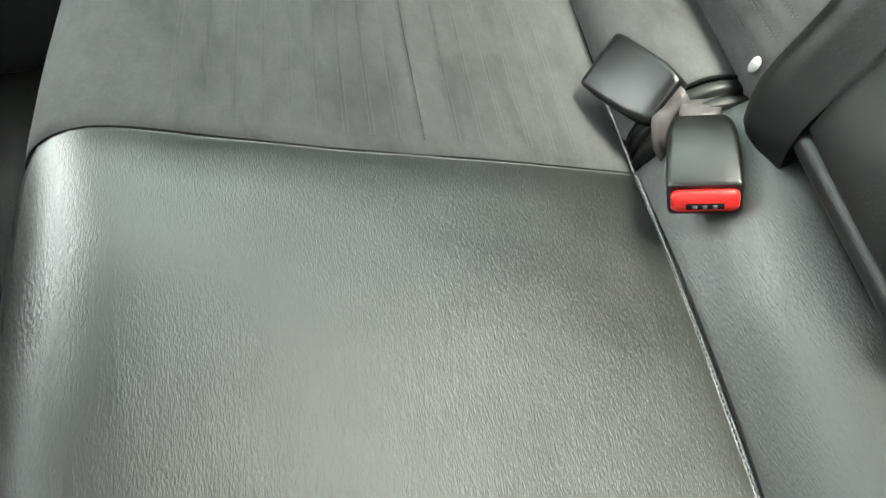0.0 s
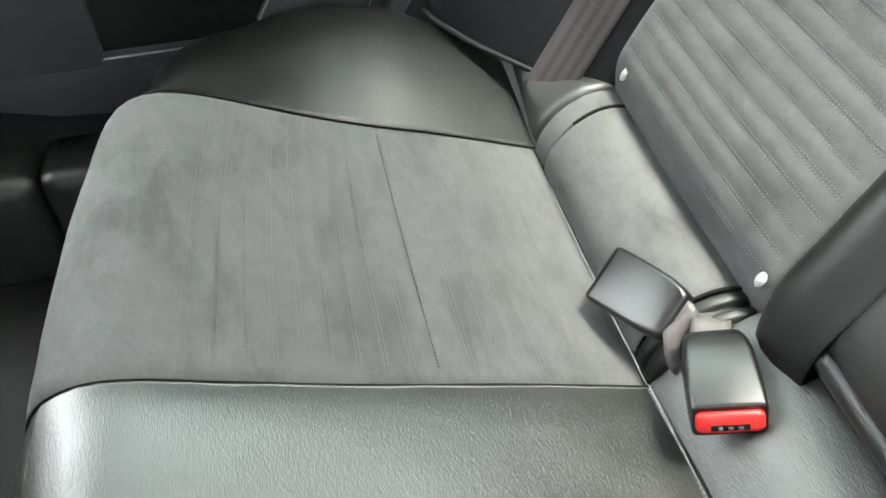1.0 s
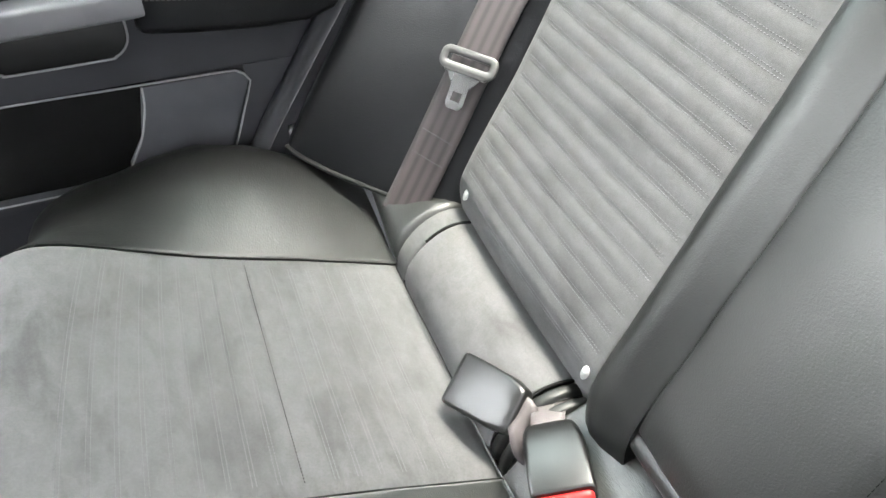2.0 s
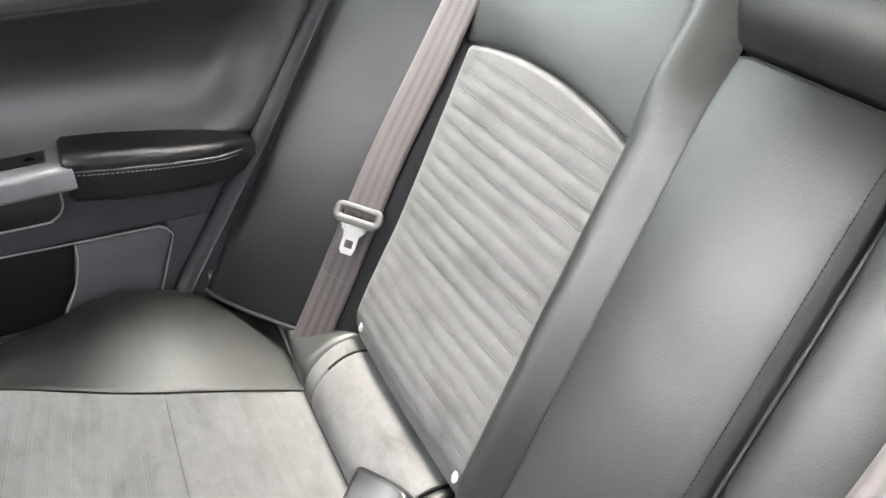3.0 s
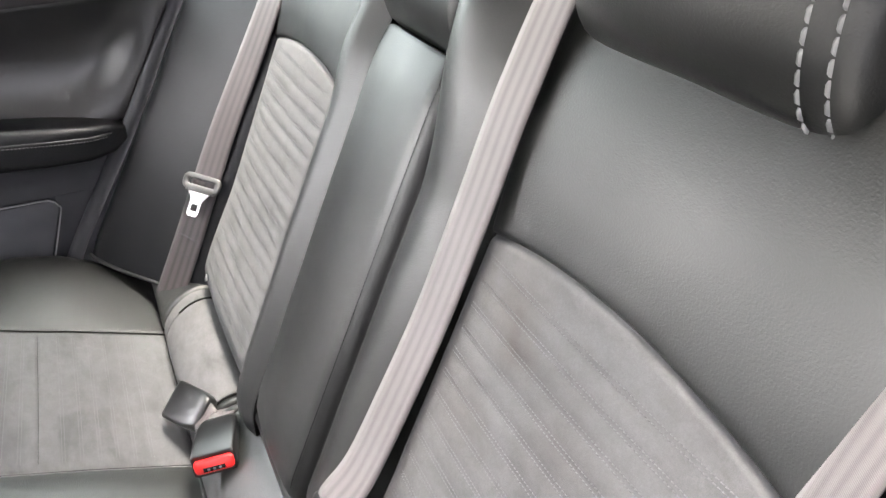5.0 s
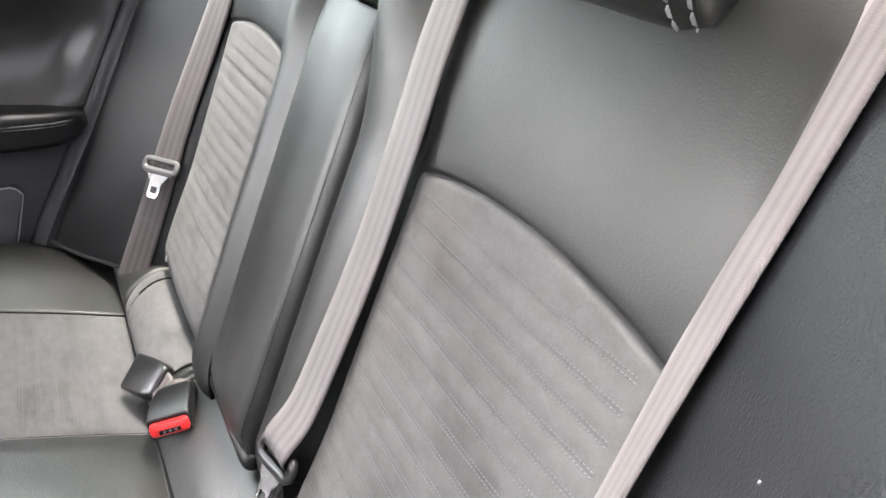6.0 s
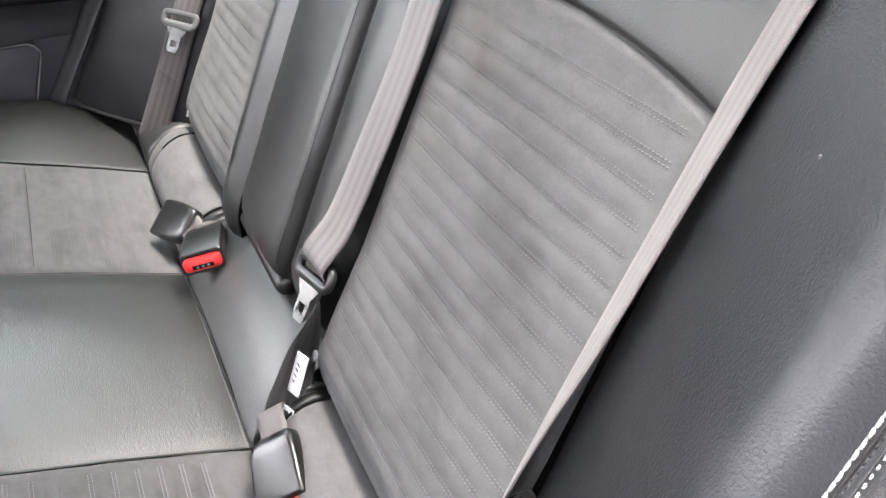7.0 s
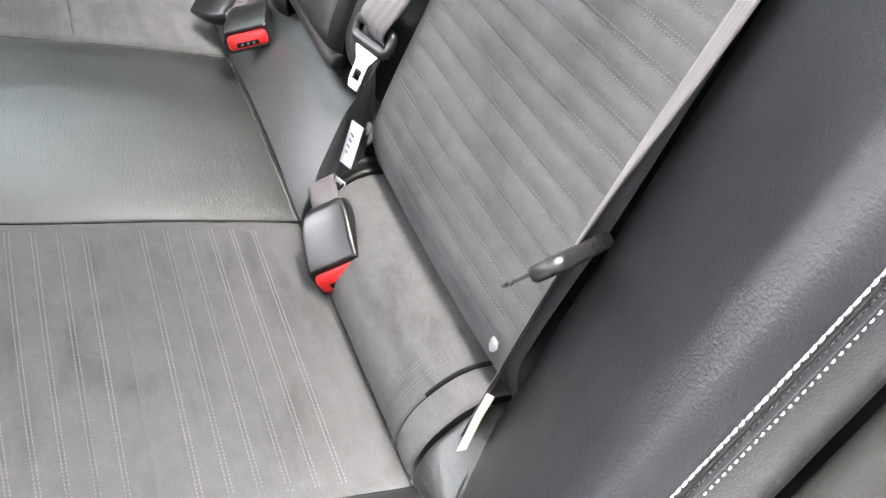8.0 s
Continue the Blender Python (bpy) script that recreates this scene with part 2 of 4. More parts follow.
def ticks(a, b, step, r, lines=()):
    base = list(np.linspace(a, b, max(2, int(round((b - a) / step)) + 1)))
    base = [x for x in base if a + r < x < b - r and all(abs(x - l) > 0.011 for l in lines)]
    base += [a + r * k for k in (0, 0.08, 0.25, 0.55, 1.0)] + [b - r * k for k in (0, 0.08, 0.25, 0.55, 1.0)]
    for l in lines:
        base += [l + o for o in (-0.009, -0.0055, -0.003, -0.0015, 0.0, 0.0015, 0.003, 0.0055, 0.009) if a + r < l + o < b - r]
    return np.array(sorted(set(round(x, 6) for x in base)))


def surface(f, U, V, hint, lift=0.0):
    """Places and normals of a surface f(u, v)."""
    e = 5e-4
    n = np.cross(f(U + e, V) - f(U - e, V), f(U, V + e) - f(U, V - e))
    n /= np.linalg.norm(n, axis=-1, keepdims=True) + 1e-12
    n *= np.where((n @ np.array(hint))[..., None] < 0, -1, 1)
    return f(U, V) + n * (lift[..., None] if isinstance(lift, np.ndarray) else lift), n


def pad(name, f, u, v, hint, mat, parent, label="", du=0.014, dv=0.014, r=0.009, drop=0.007, skirt=0.022, ulines=(), vlines=(), disp=None, wrinkle=0.0008):
    """An upholstered panel on f(u, v): rounded rims that dip into the seams, and a skirt behind them."""
    v0 = v[0] if callable(v[0]) else (lambda x, c=v[0]: c + 0 * x)
    v1 = v[1] if callable(v[1]) else (lambda x, c=v[1]: c + 0 * x)
    uu = ticks(u[0], u[1], du, r, ulines)
    mid = np.array([0.5 * (u[0] + u[1])])
    a, b = float(v0(mid)[0]), float(v1(mid)[0])
    kk = (ticks(a, b, dv, r, vlines) - a) / (b - a)
    U, K = np.meshgrid(uu, kk, indexing="ij")
    lo, hi = v0(U), v1(U)
    V = lo + (hi - lo) * K
    p, n = surface(f, U, V, hint)
    ea = np.clip(1 - np.minimum(U - u[0], u[1] - U) / r, 0, 1)
    eb = np.clip(1 - np.minimum(V - lo, hi - V) / r, 0, 1)
    e = np.clip(np.hypot(ea, eb), 0, 1)
    h = -drop * e ** 2.2
    if disp is not None:
        far = np.minimum(np.minimum(U - u[0], u[1] - U) if not ulines else U * 0 + 1, np.minimum(V - lo, hi - V) if not vlines else U * 0 + 1)
        h = h + disp(U, V) * smooth(far, 0.004, 0.022)
    if wrinkle:
        h = h + wrinkle * ripple(p, 16.0) + 0.4 * wrinkle * ripple(p, 55.0, 9.0)
    p = p + n * h[..., None]
    nu, nv = U.shape
    idx = np.arange(nu * nv).reshape(nu, nv)
    faces = [(idx[i, j], idx[i + 1, j], idx[i + 1, j + 1], idx[i, j + 1]) for i in range(nu - 1) for j in range(nv - 1)]
    ring = list(idx[0, :]) + list(idx[1:, -1]) + list(idx[-1, -2::-1]) + list(idx[-2:0:-1, 0])
    flat, flatn = p.reshape(-1, 3), n.reshape(-1, 3)
    verts = np.vstack([flat, flat[ring] - flatn[ring] * skirt])
    base = nu * nv
    c = len(ring)
    faces += [(ring[(i + 1) % c], ring[i], base + i, base + (i + 1) % c) for i in range(c)]
    k = (nu // 2, nv // 2)
    test = np.cross(p[k[0] + 1, k[1]] - p[k], p[k[0], k[1] + 1] - p[k])
    if test @ n[k] < 0:
        faces = [f_[::-1] for f_ in faces]
    return mesh_object(name, verts, faces, mat, parent, label)


def stitches(name, rows, mat, parent, label="", size=(0.0026, 0.0007, 0.0005), pitch=0.0036, kind=""):
    """Threads laid as short stitches along rows of (places, normals)."""
    verts, faces = [], []
    for p, n in rows:
        seg = np.linalg.norm(np.diff(p, axis=0), axis=1)
        length = np.r_[0, np.cumsum(seg)]
        for s in np.arange(pitch, length[-1] - pitch, pitch):
            at = np.array([np.interp(s, length, p[:, k]) for k in range(3)])
            up = np.array([np.interp(s, length, n[:, k]) for k in range(3)])
            ah = np.array([np.interp(s + 0.001, length, p[:, k]) for k in range(3)]) - at
            ah /= np.linalg.norm(ah) + 1e-12
            sd = np.cross(up, ah)
            b = len(verts)
            l, w, h = size
            for ex, hh in ((-0.5, -0.6), (-0.28, 1.0), (0.28, 1.0), (0.5, -0.6)):
                verts += [at + ah * l * ex + sd * w * 0.5 + up * h * hh, at + ah * l * ex - sd * w * 0.5 + up * h * hh]
            faces += [(b + i, b + i + 1, b + i + 3, b + i + 2) for i in (0, 2, 4)]
            faces += [(b, b + 2, b + 4, b + 6), (b + 1, b + 7, b + 5, b + 3)]
    ob = mesh_object(name, verts, faces, mat, parent, label)
    return tagged(ob, kind=kind) if kind else ob


def tube(name, points, radius, mat, parent, label="", sides=10, count=120, flat=1.0):
    """A round cord through the points."""
    c = spline(points, count)
    s = np.linspace(0, c[1][-1], count)
    p = along(c, s)
    t = np.gradient(p, axis=0)
    t /= np.linalg.norm(t, axis=1, keepdims=True)
    ref = np.array([0.13, 0.21, 0.97])
    a = np.cross(t, ref)
    a /= np.linalg.norm(a, axis=1, keepdims=True)
    b = np.cross(t, a)
    ang = np.linspace(0, 2 * np.pi, sides, endpoint=False)
    verts = (p[:, None] + radius * (np.cos(ang)[None, :, None] * a[:, None] + flat * np.sin(ang)[None, :, None] * b[:, None])).reshape(-1, 3)
    faces = [(i * sides + j, i * sides + (j + 1) % sides, (i + 1) * sides + (j + 1) % sides, (i + 1) * sides + j) for i in range(count - 1) for j in range(sides)]
    faces += [tuple(range(sides))[::-1], tuple((count - 1) * sides + j for j in range(sides))]
    return mesh_object(name, verts, faces, mat, parent, label)


def ribbon(name, centres, sides, width, mat, parent, label="", thick=0.0016, count=90, across=8):
    """Belt webbing along centres, its width lying along the given side directions."""
    c, s = spline(np.hstack([np.array(centres, float), np.array(sides, float)]), count * 4)
    length = np.r_[0, np.cumsum(np.linalg.norm(np.diff(c[:, :3], axis=0), axis=1))]
    l = np.linspace(0, length[-1], count)
    p = np.stack([np.interp(l, length, c[:, k]) for k in range(3)], -1)
    sd = np.stack([np.interp(l, length, c[:, 3 + k]) for k in range(3)], -1)
    t = np.gradient(p, axis=0)
    t /= np.linalg.norm(t, axis=1, keepdims=True)
    sd -= (sd * t).sum(1, keepdims=True) * t
    sd /= np.linalg.norm(sd, axis=1, keepdims=True)
    n = np.cross(t, sd)
    w = np.linspace(-0.5, 0.5, across)
    prof = [(x * width, thick * 0.5 * (0.55 if abs(x) > 0.49 else 1)) for x in w] + [(x * width, -thick * 0.5 * (0.55 if abs(x) > 0.49 else 1)) for x in w[::-1]]
    m = len(prof)
    verts, uvs = [], []
    for i in range(count):
        for x, h in prof:
            verts.append(p[i] + sd[i] * x + n[i] * h)
            uvs.append((x / width + 0.5, l[i]))
    faces = [(i * m + j, i * m + (j + 1) % m, (i + 1) * m + (j + 1) % m, (i + 1) * m + j) for i in range(count - 1) for j in range(m)]
    faces += [tuple(range(m))[::-1], tuple((count - 1) * m + j for j in range(m))]
    return mesh_object(name, verts, faces, mat, parent, label, uvs)


def block(size, bevel=0.002, segs=2, m=None):
    """A box with rounded edges, as a bmesh."""
    bm = bmesh.new()
    bmesh.ops.create_cube(bm, size=1.0, matrix=Matrix.Diagonal((*size, 1)))
    if bevel:
        bmesh.ops.bevel(bm, geom=bm.edges[:], offset=bevel, segments=segs, profile=0.6, affect="EDGES")
    if m is not None:
        bmesh.ops.transform(bm, matrix=m, verts=bm.verts)
    return bm


def loft(sections, segs=6):
    """A closed body through rounded-rectangle sections (centre x, y, z, width, height, corner) stacked along local y."""
    bm = bmesh.new()
    rings = []
    for cx, y, cz, w, h, r in sections:
        ring = []
        for sx, sz, a0 in ((1, 1, 0), (-1, 1, 90), (-1, -1, 180), (1, -1, 270)):
            for k in range(segs):
                a = radians(a0 + 90 * k / (segs - 1))
                ring.append(bm.verts.new((cx + sx * (w / 2 - r) + r * math.cos(a), y, cz + sz * (h / 2 - r) + r * math.sin(a))))
        rings.append(ring)
    for a, b in zip(rings, rings[1:]):
        for i in range(len(a)):
            bm.faces.new((a[i], a[(i + 1) % len(a)], b[(i + 1) % len(a)], b[i]))
    bm.faces.new(rings[0][::-1])
    bm.faces.new(rings[-1])
    bmesh.ops.recalc_face_normals(bm, faces=bm.faces)
    return bm


def prism(outline, y0, y1, bevel=0.0, segs=2):
    """An outline in x and z, drawn out from y0 to y1."""
    bm = bmesh.new()
    a = [bm.verts.new((x, y0, z)) for x, z in outline]
    f = bm.faces.new(a)
    out = bmesh.ops.extrude_face_region(bm, geom=[f])
    bmesh.ops.translate(bm, vec=(0, y1 - y0, 0), verts=[g for g in out["geom"] if isinstance(g, bmesh.types.BMVert)])
    bmesh.ops.recalc_face_normals(bm, faces=bm.faces)
    if bevel:
        bmesh.ops.bevel(bm, geom=bm.edges[:], offset=bevel, segments=segs, profile=0.6, affect="EDGES")
    return bm


def axes(origin, x, y):
    """A pose from an origin, a width direction and a length direction."""
    y = Vector(y).normalized()
    x = Vector(x)
    x = (x - y * x.dot(y)).normalized()
    z = x.cross(y)
    m = Matrix((x, y, z)).transposed().to_4x4()
    m.translation = origin
    return m


# ---- the rear bench: shape of cushion and backrest ----
PROFILE = spline([(-0.083, 0.270), (-0.14, 0.291), (-0.206, 0.315), (-0.27, 0.336), (-0.334, 0.358), (-0.402, 0.384), (-0.451, 0.404),
                  (-0.483, 0.410), (-0.508, 0.403), (-0.526, 0.386), (-0.536, 0.355), (-0.538, 0.31), (-0.532, 0.25), (-0.52, 0.19)], 600)
FRONT = PROFILE[1][-1]
SPLIT = float(np.interp(0.255, -PROFILE[0][:300, 0], PROFILE[1][:300]))


def seat(u, y):
    """The cushion's top: u metres forward from its rear seam, y across the car."""
    x, z = np.moveaxis(along(PROFILE, np.asarray(u, float)), -1, 0)
    g = np.abs(y)
    x = x - 0.004 * smooth(u, 0.3, 0.42) + 0.047 * (np.minimum(g, 0.53) / 0.523) ** 3 * smooth(u, 0.15, 0.42)
    top = 1 - smooth(u, 0.36, 0.50)
    side = np.interp(u, [0.0, 0.06, 0.135, 0.21, 0.285, 0.36, 0.43, 0.55], [0.026, 0.034, 0.047, 0.038, 0.008, -0.034, -0.068, -0.11])
    side = side * (-np.log(np.exp(-5.0 * np.maximum(g - 0.482, 0) / 0.115) + np.exp(-5.0)) / 5.0) - 0.035 * smooth(g, 0.64, 0.73)
    middle = 0.010 * (1 - np.clip(g / 0.17, 0, 1) ** 2)
    sag = -0.004 * np.sin(np.clip((g - 0.17) / 0.32, 0, 1) * np.pi)
    return np.stack([x, y + 0 * x, z + (side + (middle + sag) * top)], -1)


BACK0 = np.array((0.0, 0.0, 0.36))
UPWARD = np.array((0.431, 0.0, 0.902))
OUTWARD = np.array((-0.902, 0.0, 0.431))


def backrest(y, s, off=0.0):
    """A place on the backrest: y across, s up its slope from the anchor markers, off in front of it."""
    y, s, off = np.broadcast_arrays(np.asarray(y, float), np.asarray(s, float), np.asarray(off, float))
    p = BACK0 + s[..., None] * UPWARD + off[..., None] * OUTWARD
    p[..., 1] = y
    return p


def arch(y):
    """Height of the curved seam above the suede panel."""
    return 0.404 - 0.006 * (np.asarray(y) > 0) - 0.75 * (np.abs(y) - 0.335) ** 2


def upper(y, s):
    """The backrest's upper part swells and then rolls back to the shelf."""
    return 0.012 * np.sin(np.clip((s - 0.38) / 0.26, 0, 1) * np.pi) - 4.5 * np.clip(s - 0.55, 0, 1) ** 2


WING = spline([(0.493, -0.014), (0.503, 0.002), (0.53, 0.022), (0.58, 0.056), (0.625, 0.0858), (0.654, 0.1040), (0.668, 0.1095), (0.6775, 0.1045), (0.686, 0.090),
               (0.691, 0.080), (0.694, 0.070), (0.6945, 0.058), (0.692, 0.045), (0.683, 0.02), (0.672, 0.0), (0.66, -0.02)], 400)
WING_END = WING[1][-1]


def wing_scale(s):
    return np.interp(s, [-0.12, -0.03, 0.2, 0.43, 0.56, 0.65], [1.32, 1.28, 1.06, 0.88, 0.72, 0.6])


def wing(sign):
    def f(u, s):
        y, o = np.moveaxis(along(WING, np.asarray(u, float)), -1, 0)
        return backrest(sign * y, s, o * wing_scale(s) - 3.0 * np.clip(s - 0.52, 0, 1) ** 2)
    return f


def wing_foot(u):
    y, o = np.moveaxis(along(WING, np.asarray(u, float)), -1, 0)
    rise = np.interp(u, [0.06, 0.15, 0.19, 0.225], [0.0, 0.010, 0.018, 0.027])
    return (-0.043 + rise - 0.431 * np.maximum(o, 0) * 1.28) / 0.902


UP = (-0.2, 0, 1)
FACE = tuple(OUTWARD)

# ---- rear seat cushion ----
rear_seat = thing("rear_seat", "black leather rear car bench with ribbed grey suede panels", "car seat")
cushion = part("cushion", block((0.42, 1.30, 0.15), 0.02, 2, pose(-0.27, 0, 0.145)), CARPET, rear_seat, "bench cushion on a dark carpeted base")
RIB = 0.0205


def ribs(positions, depth=0.00022, swell=0.00016, axis=0, lo=-9, hi=9):
    pos = np.array(positions)

    def d(U, V):
        w = U if axis == 0 else V
        near = np.abs(w[..., None] - pos).min(-1)
        return np.where((w > lo) & (w < hi), swell * np.cos(np.clip(near / (RIB / 2), 0, 1) * np.pi) * -1 - depth * np.exp(-(near / 0.0022) ** 2), 0)
    return d


def rib_rows(f, positions, span, hint, axis, disp, gap=0.0017):
    rows = []
    for c in positions:
        for o in (-gap, gap):
            w = np.linspace(span(c)[0], span(c)[1], 120)
            U, V = (np.full_like(w, c + o), w) if axis == 0 else (w, np.full_like(w, c + o))
            p, n = surface(f, U, V, hint)
            rows.append((p + n * (disp(U, V) + 0.0003)[:, None], n))
    return rows


for sign in (1, -1):
    lo, hi = (0.172, 0.487) if sign > 0 else (-0.499, -0.172)
    rear = [0.052 + RIB * i for i in range(7) if 0.052 + RIB * i < SPLIT - 0.012]
    front = [SPLIT + 0.0205 + RIB * i for i in range(9)]
    lines = rear + [SPLIT] + front
    rib = ribs(rear + front, 0.00012, 0.0001) if sign > 0 else ribs(rear + front)

    def grooved(U, V):
        return rib(U, V) - (0.0014 if sign > 0 else 0.0005) * np.exp(-((U - SPLIT) / 0.0016) ** 2)
    pad("seating_panel", seat, (0.0, 0.50), (lo, hi), UP, SUEDE, cushion, "grey suede seating panel with stitched ribs", ulines=lines, disp=grooved, r=0.012, drop=0.004)
    stitches("rib_stitching", rib_rows(seat, rear + front, lambda c: (lo + 0.012, hi - 0.012), UP, 0, rib), THREAD if sign > 0 else THREAD_PALE, cushion, "paired rows of pale grey stitching", (0.0030, 0.0006, 0.0002) if sign > 0 else (0.0026, 0.0007, 0.0005), kind="stuff")
    stitches("seam_stitching", rib_rows(seat, [SPLIT], lambda c: (lo + 0.008, hi - 0.008), UP, 0, grooved, 0.0002)[:1], THREAD_DARK if sign > 0 else THREAD, cushion, "dark cross seam", (0.003, 0.0009, 0.0004), 0.0036)
    a, b = (0.487, 0.712) if sign > 0 else (-0.712, -0.499)
    pad("side_bolster", seat, (0.0, 0.50), (a, b), UP, LEATHER_SIDE, cushion, "black leather outer side bolster", r=0.006, drop=0.0008)

pad("middle_panel", seat, (0.0, 0.50), (-0.172, 0.172), UP, LEATHER, cushion, "black grained leather middle seating panel", r=0.040, drop=0.0032, dv=0.009)
for a, b, radius, up in ((-0.480, -0.174, 0.0015, -0.0024), (-0.170, 0.170, 0.0011, -0.0002), (0.174, 0.480, 0.0015, -0.0024)):
    tube("seam_cord", [tuple(seat(np.array(-0.001), np.array(y)) + np.array((0.0014, 0, up))) for y in np.linspace(a, b, 14)], radius, THREAD_DARK, cushion, "black cord in the cross seam")
for edge_y in (-0.172, 0.172, -0.499, 0.487):
    w = np.linspace(0.0, 0.50, 26)
    seam_at = seat(w, np.full_like(w, edge_y)) + np.array((0, 0, -0.0040 if abs(edge_y) < 0.3 else -0.0022))
    tube("seam_cord", [tuple(p) for p in seam_at], 0.0012, THREAD_DARK, cushion, "black cord in the lengthwise seam")
pad("front_skirt", seat, (0.50, FRONT), (-0.69, 0.69), (-1, 0, 0), LEATHER, cushion, "black leather front skirt")

# the rolls behind the seating panels, below the backrest
ROLL = spline([(-0.083, 0.262), (-0.081, 0.283), (-0.069, 0.305), (-0.049, 0.323), (-0.026, 0.333), (-0.004, 0.332), (0.012, 0.322), (0.022, 0.300)], 200)
REAR_MID = spline([(-0.0835, 0.2705), (-0.071, 0.2850), (-0.056, 0.3030), (-0.039, 0.3195), (-0.018, 0.3345), (0.006, 0.345), (0.03, 0.345)], 200)


def roll(u, y):
    x, z = np.moveaxis(along(ROLL, np.asarray(u, float)), -1, 0)
    return np.stack([x, y + 0 * x, z + 0 * y], -1)


def rear_mid(u, y):
    x, z = np.moveaxis(along(REAR_MID, np.asarray(u, float)), -1, 0)
    return np.stack([x, y + 0 * x, z + 0.006 * np.clip(1 - (y / 0.17) ** 2, 0, 1)], -1)


def corner_piece(u, y):
    p = roll(u, y)
    p[..., 2] += 0.045 * smooth(np.abs(y), 0.470, 0.60) * (1 - 0.9 * smooth(np.asarray(u, float), 0.02, 0.08))
    return p


ROLL_END, MID_END = ROLL[1][-1], REAR_MID[1][-1]
for sign in (1, -1):
    for a, b, what in ((0.207, 0.4555, "grey suede roll below the backrest"), (0.174, 0.187, "black leather roll end"), (0.190, 0.204, "black leather roll end"), (0.4565, 0.4865, "grey suede roll end")):
        cloth = LEATHER_DIM if a < 0.2 else SUEDE
        lo, hi = (a, b) if sign > 0 else (-b, -a)
        pad("lumbar_roll", roll, (0.0, ROLL_END), (lo, hi), UP, cloth, cushion, what, r=0.004, drop=0.0055 if b < 0.3 else 0.0022)
    uu = np.linspace(0.40, 0.97, 12) * ROLL_END
    for edge_y, radius in ((0.456, 0.0021), (0.205, 0.0016)):
        p, n = surface(roll, uu, np.full_like(uu, sign * edge_y), UP)
        tube("roll_slit", [tuple(q) for q in p - n * 0.0008], radius, THREAD_DARK, cushion, "dark slit in the roll", 8, 40)
    a, b = (0.489, 0.60) if sign > 0 else (-0.60, -0.489)
    pad("rear_corner", corner_piece, (0.0, ROLL_END), (a, b), UP, LEATHER, cushion, "black leather rear corner")
for edge_y in (-0.4285, -0.4405):
    uu = np.linspace(0.10, 0.62, 60) * ROLL_END
    for o in (-0.0016, 0.0016):
        p, n = surface(roll, uu, np.full_like(uu, edge_y + o), UP)
        stitches("rib_stitching", [(p + n * 0.0002, n)], THREAD, cushion, "pale grey stitching on the roll", (0.0026, 0.0006, 0.0003))
pad("middle_rear_panel", rear_mid, (0.0, MID_END), (-0.172, 0.172), UP, LEATHER, cushion, "black leather middle rear panel", r=0.003, drop=0.0012)
for u0, f0, span in ((0.0, seat, (-0.165, 0.165)), (0.004, corner_piece, (0.495, 0.56))):
    w = np.linspace(*span, 60)
    pp, nn = surface(f0, np.full_like(w, u0 + (0.0005 if u0 == 0.0 else 0.006)), w, UP)
    stitches("seam_stitching", [(pp - nn * 0.0035, nn)], THREAD_DARK, cushion, "black seam stitching", (0.0032, 0.0010, 0.0008), 0.0044)

# ---- rear seat backrest ----
back = part("backrest", block((0.05, 1.36, 0.76), 0.01, 2, Matrix.Translation(Vector(BACK0 + 0.30 * UPWARD - 0.068 * OUTWARD)) @ pose(0, 0, 0, 0, 25.5, 0)), CARPET, rear_seat, "bench backrest with a dark shell")
RIB_S = [0.006 + 0.0203 * i for i in range(19)]


def back_face(y, s):
    puff = 0.004 * np.sin(np.clip((np.abs(y) - 0.185) / 0.31, 0, 1) * np.pi) + 0.006 * smooth(s, -0.03, 0.02) * (1 - smooth(s, 0.03, 0.16))
    return backrest(y, s, puff - 9.0 * np.clip(0.012 - s, 0, 1) ** 2)


def back_upper(y, s):
    return backrest(y, s, upper(y, s))


for sign in (1, -1):
    lo, hi = (0.168, 0.492) if sign > 0 else (-0.492, -0.180)
    d = ribs(RIB_S, axis=1, hi=0.379, depth=0.00036, swell=0.00025)
    pad("backrest_panel", back_face, (lo, hi), (-0.055, arch), FACE, SUEDE, back, "ribbed grey suede backrest panel", vlines=RIB_S[:-1], disp=d, r=0.007, drop=0.005, dv=0.008, wrinkle=0.0003)
    stitches("rib_stitching", rib_rows(back_face, RIB_S, lambda c: (lo + 0.012, hi - 0.012), FACE, 1, d), THREAD, back, "paired rows of pale grey stitching", (0.0027, 0.0007, 0.0003), kind="stuff")
    pad("upper_panel", back_upper, (lo - 0.02 * (sign < 0), hi + 0.02 * (sign > 0)), (lambda y: arch(y), 0.665), FACE, LEATHER_DIM, back, "black leather upper backrest panel", r=0.005, drop=0.003)
    pad("side_wing", wing(sign), (0.0, WING_END), (wing_foot, 0.64), (-0.8, -0.55 * sign, 0.3), LEATHER_WING, back, "black leather side wing of the backrest", r=0.006, drop=0.004)
    # cords along the foot of the wing
    uu = np.linspace(0.02, WING_END - 0.15, 14)
    ff = wing(sign)
    foot = ff(uu, wing_foot(uu) + 0.004)
    tube("piping", [tuple(p) for p in foot], 0.0032, LEATHER_DIM, back, "black leather piping")

